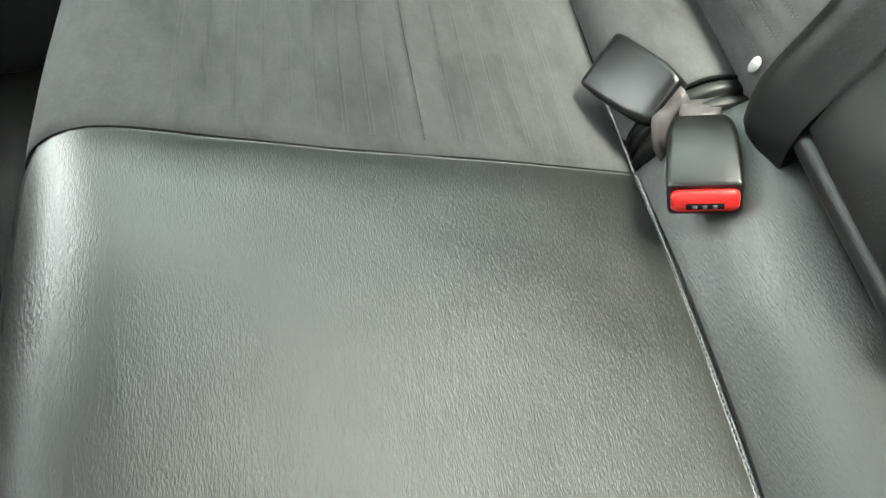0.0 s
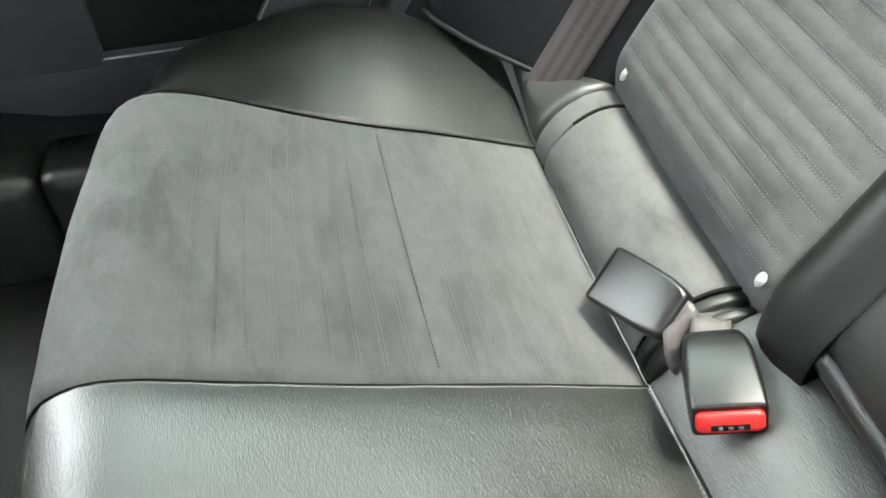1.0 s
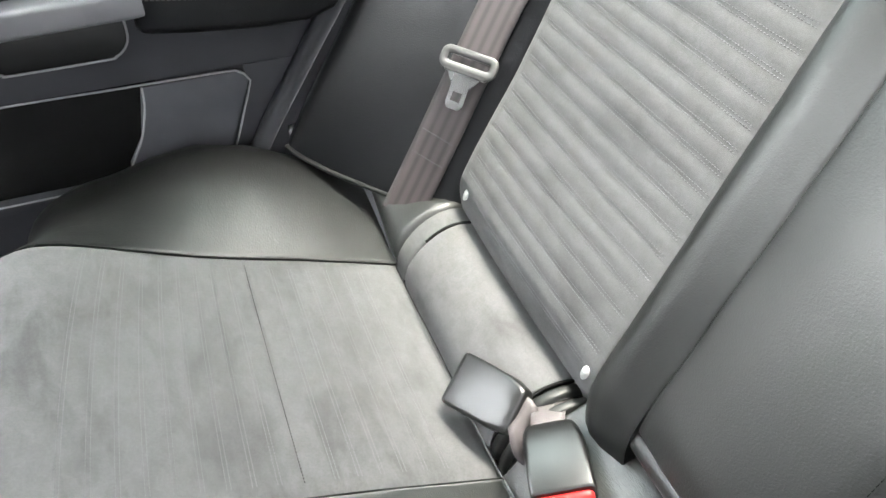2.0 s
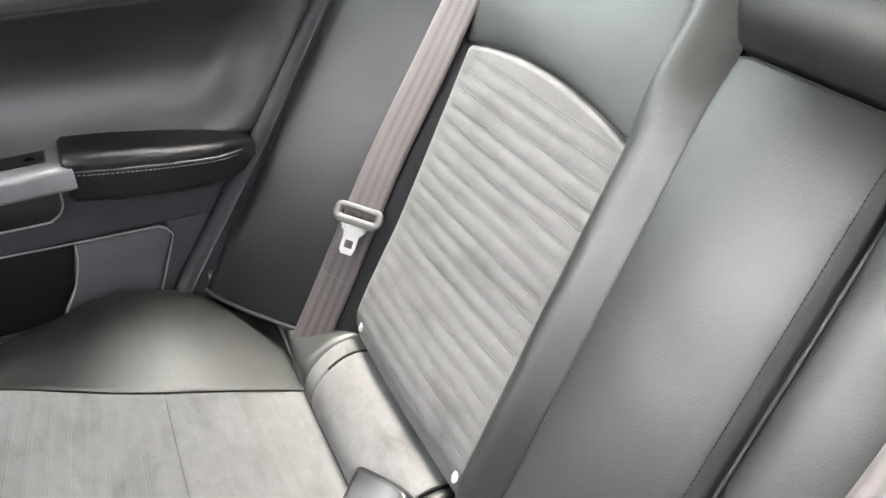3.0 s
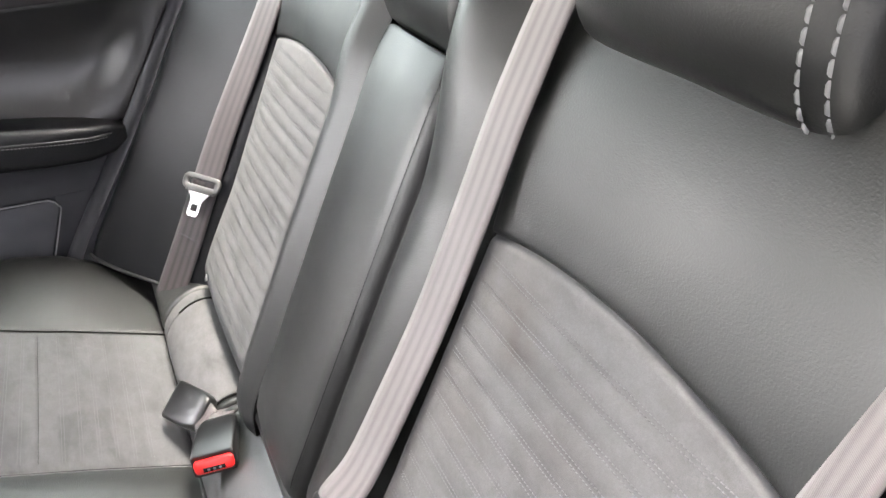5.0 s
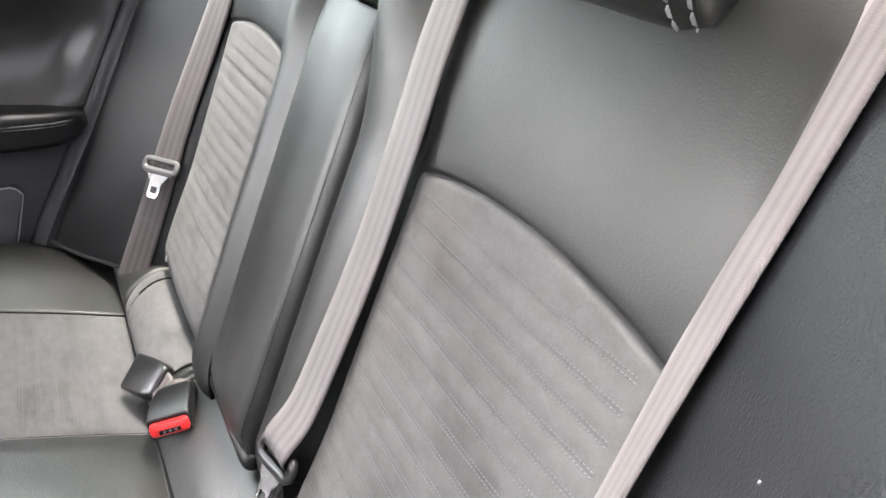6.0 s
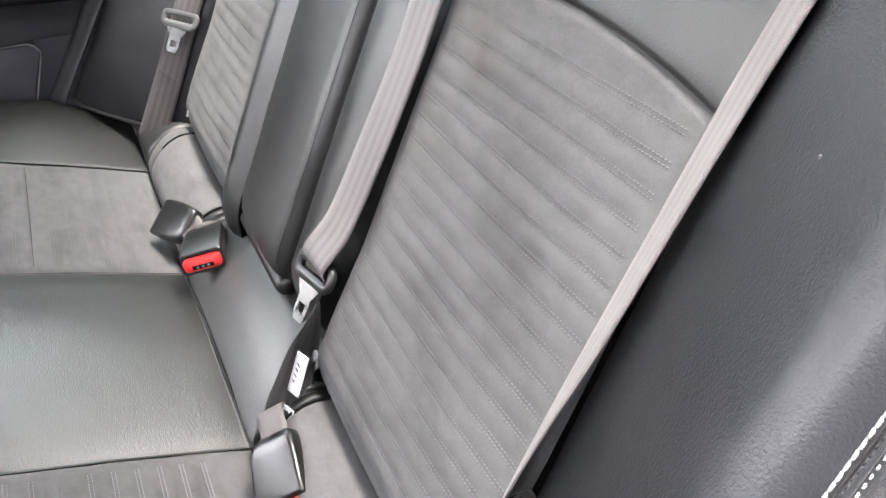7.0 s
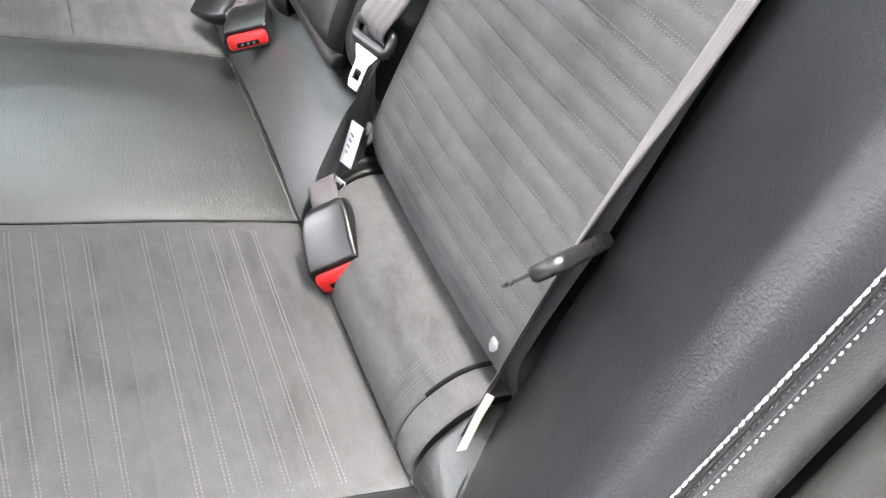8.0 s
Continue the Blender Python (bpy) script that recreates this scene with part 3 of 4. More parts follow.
# twin white seams on the outer edge of the wing beside the open door
f = wing(-1)
for du, mat, size, pitch in ((0.2408, THREAD_WHITE, (0.0046, 0.00085, 0.0006), 0.0045), (0.2505, THREAD_WHITE, (0.0023, 0.00065, 0.0004), 0.0040), (0.2455, THREAD_DARK, (0.0024, 0.0006, 0.0004), 0.0034)):
    ss = np.linspace(-0.08, 0.6, 200)
    p, n = surface(f, np.full_like(ss, du), ss, (-0.6, -0.8, 0.2))
    stitches("edge_stitching", [(p + n * 0.0007, n)], mat, back, "bold white edge stitching" if mat is THREAD_WHITE else "fine black seam stitching", size, pitch)
ss = np.linspace(-0.10, 0.62, 40)
for du, radius in ((0.2439, 0.0007), (0.2474, 0.0026)):
    p, n = surface(f, np.full_like(ss, du), ss, (-0.6, -0.8, 0.2))
    tube("edge_piping", [tuple(q) for q in p - n * (0.0014 if radius > 0.001 else -0.0001)], radius, LEATHER_WING if radius > 0.001 else THREAD_DARK, back, "black leather edge piping" if radius > 0.001 else "dark seam")


# middle section: inner bolster, armrest recess, head roll, strip beside the split
def inner_bolster(y, s):
    k = np.clip((y - 0.100) / 0.068, 0, 1)
    o = 0.019 - 0.007 * smooth(s, 0.44, 0.50) - 0.008 * smooth(k, 0.75, 1.0) + 0.013 * np.sin(k ** 1.35 * np.pi) ** 1.3 * np.interp(s, [0.0, 0.12, 0.3, 0.5, 0.6], [0.8, 1.0, 0.9, 0.5, 0.4])
    swell = upper(y, s)
    return backrest(y, s, o + swell - np.maximum(swell, 0) * (1 - smooth(k, 0.0, 0.6)) - 6.0 * np.clip(0.03 - s, 0, 1) ** 2)


def strip(y, s):
    k = np.clip((-0.072 - y) / 0.118, 0, 1)
    o = -0.004 + 0.021 * np.sin(np.clip(k * 1.05 + 0.2, 0, 1) * np.pi) ** 0.8
    o = o + 0.018 * smooth(s, 0.40, 0.56) * (1 - smooth(k, 0.05, 0.60))
    return backrest(y, s, o + upper(y, s))


def head_roll(y, s):
    return backrest(y, s, -0.030 + 0.072 * np.sqrt(np.clip(1 - np.clip((0.545 - s) / 0.07, 0, 1) ** 2, 0, 1)) - 4.0 * np.clip(s - 0.565, 0, 1) ** 2)


pad("inner_bolster", inner_bolster, (0.101, 0.168), (-0.030, 0.665), FACE, LEATHER_DIM, back, "black leather inner bolster", r=0.004, drop=0.0012)
pad("inner_strip", strip, (-0.184, -0.068), (lambda y: 0.046 + 0.26 * (y + 0.068), 0.665), FACE, LEATHER_DIM, back, "black leather strip beside the folding armrest", r=0.006, drop=0.005)
pad("head_roll", head_roll, (-0.070, 0.112), (0.478, 0.665), FACE, LEATHER_DIM, back, "black leather roll above the armrest", r=0.012, drop=0.010)


def arm_face(y, s):
    k = np.clip((y + 0.064) / 0.17, 0, 1)
    turn = np.clip((-0.048 - y) / 0.0175, 0, 0.98)
    o = 0.019 + 0.006 * np.sin(k * np.pi) - 0.007 * smooth(s, 0.44, 0.50) - 0.010 * (1 - smooth(s, -0.01, 0.05)) - 0.015 * (1 - np.sqrt(1 - turn ** 2))
    return backrest(y, s, o)


armrest = part("folding_armrest", block((0.04, 0.160, 0.47), 0.012, 3, Matrix.Translation(Vector(backrest(0.021, 0.235, -0.024))) @ pose(0, 0, 0, 0, 25.5, 0)), LEATHER_DIM, rear_seat, "black leather folding centre armrest")
def arm_top(y):
    near, far = np.clip((-0.044 - y) / 0.0215, 0, 0.999), np.clip((y - 0.085) / 0.022, 0, 0.999)
    return 0.486 - 0.020 * (1 - np.sqrt(1 - near ** 2)) - 0.012 * (1 - np.sqrt(1 - far ** 2))


pad("armrest_face", arm_face, (-0.0655, 0.1005), (0.020, arm_top), FACE, LEATHER_DIM, armrest, "black leather armrest face", r=0.004, drop=0.0012)
bm = loft([(0, y, 0, 0.024 * k, 0.026 * k, 0.0115 * k) for y, k in ((-0.066, 0.55), (-0.064, 0.80), (-0.058, 0.95), (-0.05, 1.0), (0.095, 1.0), (0.103, 0.95), (0.108, 0.8), (0.110, 0.5))], 8)
bmesh.ops.transform(bm, matrix=axes(Vector(backrest(0.0, 0.010, 0.000)), UPWARD, (0, 1, 0)), verts=bm.verts)
part("armrest_foot", bm, LEATHER_DIM, armrest, "black leather rounded foot of the armrest")
ss = np.linspace(0.03, 0.474, 90)
pp, nn = surface(arm_face, -0.0535 + 0.004 * smooth(ss, 0.455, 0.478), ss, FACE)
stitches("armrest_stitching", [(pp + nn * 0.0002, nn)], THREAD_DARK, armrest, "black seam stitching", (0.0034, 0.0006, 0.0003), 0.0042)
edge = [tuple(backrest(-0.0655, s, 0.004)) for s in (0.045, 0.15, 0.3, 0.42, 0.458)] + [tuple(backrest(y, float(arm_top(y)) + 0.001, 0.002)) for y in (-0.0635, -0.058, -0.05, -0.035, 0.01, 0.05, 0.085, 0.098)]
tube("armrest_piping", edge, 0.0024, LEATHER_DIM, armrest, "black leather piping", count=200)

# round white markers of the child-seat anchors
for y in (0.464, 0.184, -0.178, -0.464):
    m = axes(Vector(backrest(y, 0.002, 0.0042)), (0, 1, 0), UPWARD)
    bm = bmesh.new()
    bmesh.ops.create_cone(bm, cap_ends=True, segments=28, radius1=0.0064, radius2=0.0056, depth=0.003)
    bmesh.ops.bevel(bm, geom=[e for e in bm.edges if all(v.co.z > 0 for v in e.verts)], offset=0.0008, segments=2, affect="EDGES")
    bmesh.ops.transform(bm, matrix=m @ Matrix.Diagonal((0.74, 1.08, 1, 1)), verts=bm.verts)
    part("anchor_marker", bm, WHITE, back, "round white child-seat anchor marker")


# ---- head restraints ----
def head_restraint(y, label, base=0.6254):
    h = thing("head_restraint", label, "headrest", "rear head restraints")
    w = 0.244

    def f(a, s):
        """Section around the pad, a is the angle, s runs across."""
        k = np.clip(np.abs(s) / (w / 2), 0, 1)
        sh = (1 - k ** 12) ** 0.35
        co, si = np.cos(a), np.sin(a)
        ex = np.sign(co) * np.abs(co) ** 0.66 * 0.0475 * (0.95 + 0.05 * sh)
        ez = np.sign(si) * np.abs(si) ** 0.66 * 0.080 * (0.75 + 0.25 * sh)
        ez = ez + 0.55 * np.maximum(-ex, 0) * (si < 0)
        return backrest(y + s, base + ez - 0.005 * k ** 2, 0.002 + ex + 0.267 * (ez + 0.085) - 0.029 * k ** 2)
    a = np.linspace(0, 2 * np.pi, 48, endpoint=False)
    s = np.linspace(-w / 2, w / 2, 34)
    A, S = np.meshgrid(a, s, indexing="ij")
    p = f(A, S)
    nu, nv = A.shape
    faces = [(i * nv + j, ((i + 1) % nu) * nv + j, ((i + 1) % nu) * nv + j + 1, i * nv + j + 1) for i in range(nu) for j in range(nv - 1)]
    faces += [tuple(i * nv for i in range(nu))[::-1], tuple(i * nv + nv - 1 for i in range(nu))]
    mesh_object("pad", p.reshape(-1, 3), faces, LEATHER_DIM, h, "black leather pad")
    for sd in (-1,):
        for off in (0.0928, 0.1068):
            aa = np.linspace(-0.48 * np.pi, 0.5 * np.pi, 60)
            q = f(aa, np.full_like(aa, sd * off))
            e = f(aa + 0.01, np.full_like(aa, sd * off)) - q
            n = np.cross(e, np.array((0, 1.0, 0)))
            n /= np.linalg.norm(n, axis=1, keepdims=True)
            n *= np.where(((q - backrest(y, base, 0.02)) * n).sum(1, keepdims=True) < 0, -1, 1)
            stitches("white_stitching", [(q + n * 0.0006, n)], THREAD_WHITE, h, "white seam stitching", (0.0085, 0.0016, 0.0011), 0.0098)
    for o in (-0.06, 0.06):
        tube("post", [tuple(backrest(y + o, 0.50, -0.01)), tuple(backrest(y + o, 0.60, 0.0))], 0.006, CHROME, h, "bright steel post", count=8)
    return h


head_restraint(-0.316, "black leather head restraint with white stitching above the ribbed panel")
head_restraint(-0.02, "black leather middle head restraint above the armrest roll", 0.662)


# ---- seat belts ----
def tongue(parent, m, tone=GREY_PLASTIC, half=0.003):
    """A latch: plastic loop around the webbing and a steel blade with a square hole. Local y points along the blade."""
    bm = bmesh.new()
    outer, inner = (0.068, 0.026), (0.050, 0.008)
    loops = []
    for (w, h), r in ((outer, 0.010), (inner, 0.003)):
        ring = []
        for sx, sy, a0 in ((1, 1, 0), (-1, 1, 90), (-1, -1, 180), (1, -1, 270)):
            for k in range(6):
                a = radians(a0 + 18 * k)
                ring.append((sx * (w / 2 - r) + r * math.cos(a), sy * (h / 2 - r) + r * math.sin(a)))
        loops.append(ring)
    n = len(loops[0])
    vs = [[bm.verts.new((x * k, y * (2 * k - 1) if not i else y, z)) for x, y in loops[i]] for i, z, k in ((0, half, 0.93), (0, 0.6 * half, 0.985), (0, 0.0, 1.0), (0, -0.6 * half, 0.985), (0, -half, 0.93), (1, -half, 1.0), (1, half, 1.0))]
    for a, b in zip(vs, vs[1:] + vs[:1]):
        for j in range(n):
            bm.faces.new((a[j], a[(j + 1) % n], b[(j + 1) % n], b[j]))
    bmesh.ops.recalc_face_normals(bm, faces=bm.faces)
    bmesh.ops.transform(bm, matrix=m, verts=bm.verts)
    t = part("latch_tongue", bm, tone, parent, "grey plastic latch loop")
    bm = block((0.050, 0.008, 0.0075), 0.003, 3, m @ pose(0, 0.011, 0.001))
    part("cover", bm, tone, t)
    # blade with a hole, cut as a frame
    bm = bmesh.new()
    z = 0.0011
    outline = [(-0.021, 0.012), (-0.016, 0.020), (-0.0105, 0.026), (-0.0105, 0.047), (-0.007, 0.0525), (0.007, 0.0525), (0.0105, 0.047), (0.0105, 0.026), (0.016, 0.020), (0.021, 0.012)]
    hole = [(-0.0055, 0.034), (-0.0055, 0.034), (-0.0055, 0.034), (-0.0055, 0.044), (-0.0055, 0.044), (0.0055, 0.044), (0.0055, 0.044), (0.0055, 0.034), (0.0055, 0.034), (0.0055, 0.034)]
    top = [bm.verts.new((x, y, z)) for x, y in outline]
    ht = {}
    hv = []
    for q in hole:
        if q not in ht:
            ht[q] = bm.verts.new((*q, z))
        hv.append(ht[q])
    for i in range(len(outline)):
        j = (i + 1) % len(outline)
        ring = [top[i], top[j], hv[j], hv[i]]
        face = []
        for v in ring:
            if v not in face:
                face.append(v)
        if len(face) > 2:
            bm.faces.new(face)
    out = bmesh.ops.extrude_face_region(bm, geom=bm.faces[:])
    bmesh.ops.translate(bm, vec=(0, 0, -2 * z), verts=[g for g in out["geom"] if isinstance(g, bmesh.types.BMVert)])
    bmesh.ops.recalc_face_normals(bm, faces=bm.faces)
    bmesh.ops.transform(bm, matrix=m, verts=bm.verts)
    part("blade", bm, CHROME, t, "bright steel blade with a square hole", smooth=False)
    return t


def lift(y, s, off):
    return tuple(backrest(y, s, off))


def lean(ph):
    """The belt's width direction, leaning out of the backrest by ph radians."""
    return tuple(math.cos(ph) * np.array((0.0, 1.0, 0.0)) + math.sin(ph) * OUTWARD)


belt_far = thing("seat_belt", "mauve-grey belt in a shaded tone, hanging over the backrest beside the closed door", "seat belt", "rear seat belts")
run = [(0.5265, -0.08, 0.035, 0.82), (0.5270, -0.06, 0.0335, 0.81), (0.5276, 0.03, 0.0305, 0.74), (0.5291, 0.12, 0.0285, 0.67), (0.5281, 0.22, 0.026, 0.58),
       (0.5213, 0.35, 0.019, 0.48), (0.5135, 0.5, 0.013, 0.29), (0.5053, 0.62, 0.012, 0.07)]
ribbon("webbing", [lift(y, s, o) for y, s, o, _ in run], [lean(ph) for *_, ph in run], 0.050, BELT_SHADED, belt_far, "worn mauve-grey webbing in a shaded brown tone")
side = lean(0.74)
for s in (0.005, 0.035):
    q = np.array([np.array(lift(0.5276, s, 0.0325)) + np.array(side) * k for k in (-0.023, 0.0, 0.023)])
    stitches("belt_stitching", [(q, np.array([np.cross(side, UPWARD)] * 3) * (1 if np.cross(side, UPWARD) @ OUTWARD > 0 else -1))], THREAD, belt_far, "pale cross stitching", (0.0022, 0.0007, 0.0008), 0.003)
m = axes(Vector(lift(0.5255, 0.128, 0.035)), Vector(lean(0.67)) * -1, Vector(-0.86 * UPWARD + 0.10 * OUTWARD) + Vector((0, -0.30, 0)))
tongue(belt_far, m)

belt_mid = thing("seat_belt", "mauve-grey middle belt with its twisted lap end beside the armrest", "seat belt", "rear seat belts")
run = [(-0.160, 0.080, 0.018, 0.06), (-0.1605, 0.087, 0.0225, 0.06), (-0.161, 0.096, 0.0315, 0.06), (-0.1615, 0.108, 0.030, 0.06), (-0.1625, 0.14, 0.020, 0.05), (-0.1655, 0.2, 0.0165, 0.05), (-0.1680, 0.3, 0.0135, 0.03), (-0.1700, 0.4, 0.0165, 0.04), (-0.1735, 0.5, 0.0215, 0.02),
       (-0.1785, 0.6, 0.0175, -0.05), (-0.180, 0.66, -0.018, -0.05)]
ribbon("webbing", [lift(y, s, o) for y, s, o, _ in run], [lean(ph) for *_, ph in run], 0.0515, BELT, belt_mid, "worn mauve-grey webbing")
m = axes(Vector(lift(-0.161, 0.088, 0.026)), Vector((0.25, -1, 0.15)), Vector(-0.95 * UPWARD + 0.10 * OUTWARD) + Vector((0, -0.16, 0)))
tongue(belt_mid, m, BLACK, 0.004)
low = [lift(-0.160, 0.088, 0.018), lift(-0.166, 0.055, 0.016), lift(-0.172, 0.015, 0.016), lift(-0.183, -0.030, 0.020), lift(-0.192, -0.065, 0.022), lift(-0.197, -0.10, 0.02)]
ribbon("lap_webbing", low, [(0.1, 1, 0.2), (0.5, 0.8, 0.2), (0.9, 0.45, 0.1), (0.95, 0.1, -0.1), (0.8, -0.5, -0.2), (0.6, -0.8, -0.3)], 0.040, BELT_DARK, belt_mid, "charcoal twisted lap webbing")
for a, b, w in ((0.012, -0.030, 0.018), (-0.045, -0.060, 0.016)):
    s = np.linspace(a, b, 5)
    y = np.interp(s, [-0.065, -0.03, 0.015, 0.055], [-0.199, -0.193, -0.186, -0.176])
    ribbon("care_label", [lift(yy - 0.004, sv, 0.024) for yy, sv in zip(y, s)], [(0.35, -0.9, 0.1)] * 5, w, LABEL, belt_mid, "white cloth label sewn to the webbing", 0.0008, 12, 5)
for k in range(4):
    s = 0.000 - 0.006 * k
    p0 = np.array(lift(-0.191, s, 0.0255))
    part("print_line", block((0.0010, 0.007 - 0.0015 * (k % 2), 0.0014), 0, 1, Matrix.Translation(Vector(p0))), INK, belt_mid, "illegible printed line")

belt_near = thing("seat_belt", "mauve-grey belt running along the wing beside the open door", "seat belt", "rear seat belts")
run = [(-0.4875, -0.08, 0.006, -0.90), (-0.4877, -0.06, 0.008, -0.89), (-0.490, 0.0, 0.0127, -0.88), (-0.4924, 0.09, 0.0172, -0.84), (-0.4965, 0.17, 0.0187, -0.79), (-0.503, 0.26, 0.017, -0.68),
       (-0.5098, 0.38, 0.0156, -0.62), (-0.5165, 0.48, 0.0155, -0.51), (-0.5274, 0.6, 0.0135, -0.49), (-0.531, 0.66, -0.012, -0.45)]
ribbon("webbing", [lift(y, s, o) for y, s, o, _ in run], [lean(ph) for *_, ph in run], 0.0477, BELT, belt_near, "worn mauve-grey webbing")
m = axes(Vector(lift(-0.518, 0.129, 0.043)), Vector((-0.847, -0.41, 0.343)), Vector((-0.51, 0.487, -0.70)))
tongue(belt_near, m, BLACK, 0.0050)


# ---- buckles ----
def slant(bm, tilt):
    """Leans the button end back, so that its face looks up a little."""
    for v in bm.verts:
        v.co.y += max(0.0, min(1.0, (0.03 - v.co.y) / 0.03)) * tilt * (v.co.z + 0.013)


def slanted(x, y, z, tilt):
    return pose(x, y + tilt * (z + 0.013), z, -math.degrees(math.atan(tilt)), 0, 0)


def buckle(label, m, strap, strap_sides, tilt=0.30):
    m = m @ Matrix.Diagonal((1.16, 1.05, 1.0, 1))
    b = thing("seat_belt_buckle", label, "buckle", "rear belt buckles")
    body = loft([(0, 0.0015, 0, 0.041, 0.020, 0.0035), (0, 0.0, 0, 0.0445, 0.0235, 0.0035), (0, 0.004, 0, 0.046, 0.0245, 0.0038), (0, 0.03, 0, 0.046, 0.0265, 0.0042), (0, 0.056, -0.0005, 0.0445, 0.025, 0.0045),
                 (0, 0.068, -0.001, 0.0405, 0.022, 0.0050), (0, 0.0745, -0.0016, 0.037, 0.0185, 0.0055), (0, 0.077, -0.002, 0.032, 0.014, 0.0052)])
    slant(body, tilt)
    bmesh.ops.transform(body, matrix=m, verts=body.verts)
    part("housing", body, HOUSING, b, "black plastic housing")
    red = loft([(0, -0.0028, -0.0005, 0.0395, 0.0135, 0.0045), (0, -0.0014, -0.0005, 0.0415, 0.0158, 0.0050), (0, 0.004, -0.0005, 0.0415, 0.0158, 0.0050)])
    slant(red, tilt)
    bmesh.ops.transform(red, matrix=m, verts=red.verts)
    btn = part("release_button", red, RED, b, "red release button")
    part("slot", block((0.024, 0.002, 0.0060), 0.0008, 1, m @ slanted(0, -0.0022, -0.0035, tilt)), THREAD_DARK, btn, "dark latch slot")
    for k in range(3):
        part("print_bar", block((0.0028, 0.0008, 0.0030), 0.0001, 1, m @ slanted(-0.006 + 0.006 * k, -0.0031, -0.0035, tilt)), INK, btn, "illegible marking")
    ribbon("strap", strap, strap_sides, 0.030, STRAP, b, "brown-grey buckle strap", 0.0022, 24, 6)
    return b


mB = axes(Vector((-0.066, 0.090, 0.329)), Vector((0.043, -0.012, 0.008)), Vector((0.024, 0.082, 0.0)))
buckle("black buckle with red button lying on the middle leather panel", mB, [tuple(mB @ Vector((0, 0.07, -0.002))), tuple(mB @ Vector((0, 0.088, 0.001))), (-0.025, 0.196, 0.322), (0.0, 0.205, 0.31)], [(0.96, -0.27, 0.1)] * 4)
mA = axes(Vector((-0.088, 0.266, 0.303)), Vector((0.030, 0.012, 0.026)), Vector((0.030, -0.072, 0.018)))
buckle("black buckle turned away on the suede lumbar roll", mA, [tuple(mA @ Vector((0, 0.07, -0.002))), tuple(mA @ Vector((0, 0.084, -0.003))), (-0.060, 0.172, 0.302), (-0.045, 0.168, 0.285)], [tuple(mA.to_3x3() @ Vector((1, 0, 0)))] * 4)
mC = axes(Vector((-0.074, -0.296, 0.292)), Vector((0.78, -0.38, 0.445)), Vector((0.13, 0.90, 0.38)))
buckle("black buckle with red button standing beside the suede lumbar roll", mC, [tuple(mC @ Vector((0, 0.07, -0.002))), tuple(mC @ Vector((0, 0.084, -0.001))), (-0.058, -0.188, 0.325), (-0.045, -0.176, 0.30)], [tuple(mC.to_3x3() @ Vector((1, 0, 0)))] * 4, 0.62)

tag = thing("sewn_tag", "ivory cloth tag sticking out beside the side wing", "tag")
ribbon("cloth", [lift(-0.5085, -0.002, 0.029), lift(-0.510, -0.024, 0.030), lift(-0.512, -0.043, 0.030), lift(-0.514, -0.066, 0.030)], [(0.85, -0.35, 0.35), (0.8, -0.4, 0.3), (0.75, -0.45, 0.3), (0.75, -0.5, 0.3)], 0.0058, TAG, tag, "", 0.0008, 14, 5)

# a speck of lint on the wing beside the open door
speck_at, speck_n = surface(wing(-1), np.array([0.1385]), np.array([0.4015]), (-0.8, 0.55, 0.3))
bm = bmesh.new()
bmesh.ops.create_icosphere(bm, subdivisions=2, radius=0.0009, matrix=Matrix.Translation(Vector(speck_at[0] + speck_n[0] * 0.0002)) @ Matrix.Diagonal((0.8, 0.9, 1.3, 1)))
for v in bm.verts:
    v.co += Vector((noise.noise(v.co * 900), noise.noise(v.co * 900 + Vector((7, 0, 0))), 0)) * 0.0003
tagged(part("lint_speck", bm, THREAD), "tiny white lint speck on the black side wing", "lint")

# ---- closed far door ----
door = thing("door_1", "charcoal closed car door with leather armrest and map pocket", "car door", kind="structure")


def rear_edge(z):
    """The slanted rear edge of the door."""
    return np.interp(z, [0.10, 0.337, 0.545, 0.76, 0.9], [-0.31, -0.198, -0.064, 0.062, 0.13])


def door_skin(y_of):
    def f(u, z):
        x = -0.85 + (rear_edge(z) + 0.85) * u
        return np.stack([x, y_of(x, z), z + 0 * x], -1)
    return f


def upper_y(x, z):
    k = np.clip((z - 0.56) / 0.19, 0, 1)
    end = smooth(x, rear_edge(z) - 0.085, rear_edge(z))
    return 0.700 + 0.042 * np.sin(k * np.pi) * (1 - end) - 0.012 * k


pad("upper_panel", door_skin(upper_y), (0.0, 1.0), (0.552, 0.748), (0, -1, 0), LEATHER_DOOR, door, "black leather upper door panel", du=0.02, r=0.006, drop=0.004)
pad("window_ledge", door_skin(lambda x, z: 0.672 + 0.04 * smooth(z, 0.765, 0.80)), (0.0, 1.0), (0.7515, 0.80), (0, -1, 0.3), LEDGE, door, "charcoal window ledge trim", du=0.03, dv=0.006, r=0.004, drop=0.003)
pad("lower_panel", door_skin(lambda x, z: 0.716 - 0.012 * smooth(z, 0.46, 0.52)), (0.0, 1.0), (0.4395, 0.548), (0, -1, 0), DOOR_PLASTIC, door, "charcoal plastic lower door panel", du=0.03, r=0.002, drop=0.0005)


def outline_part(name, pts, y, mat, label, depth=0.012, bevel=0.002, parent=door):
    return part(name, prism(pts, y, y + depth, bevel), mat, parent, label, smooth=True)


def arc(cx, cz, r, a0, a1, n=6):
    return [(cx + r * math.cos(radians(a)), cz + r * math.sin(radians(a))) for a in np.linspace(a0, a1, n)]


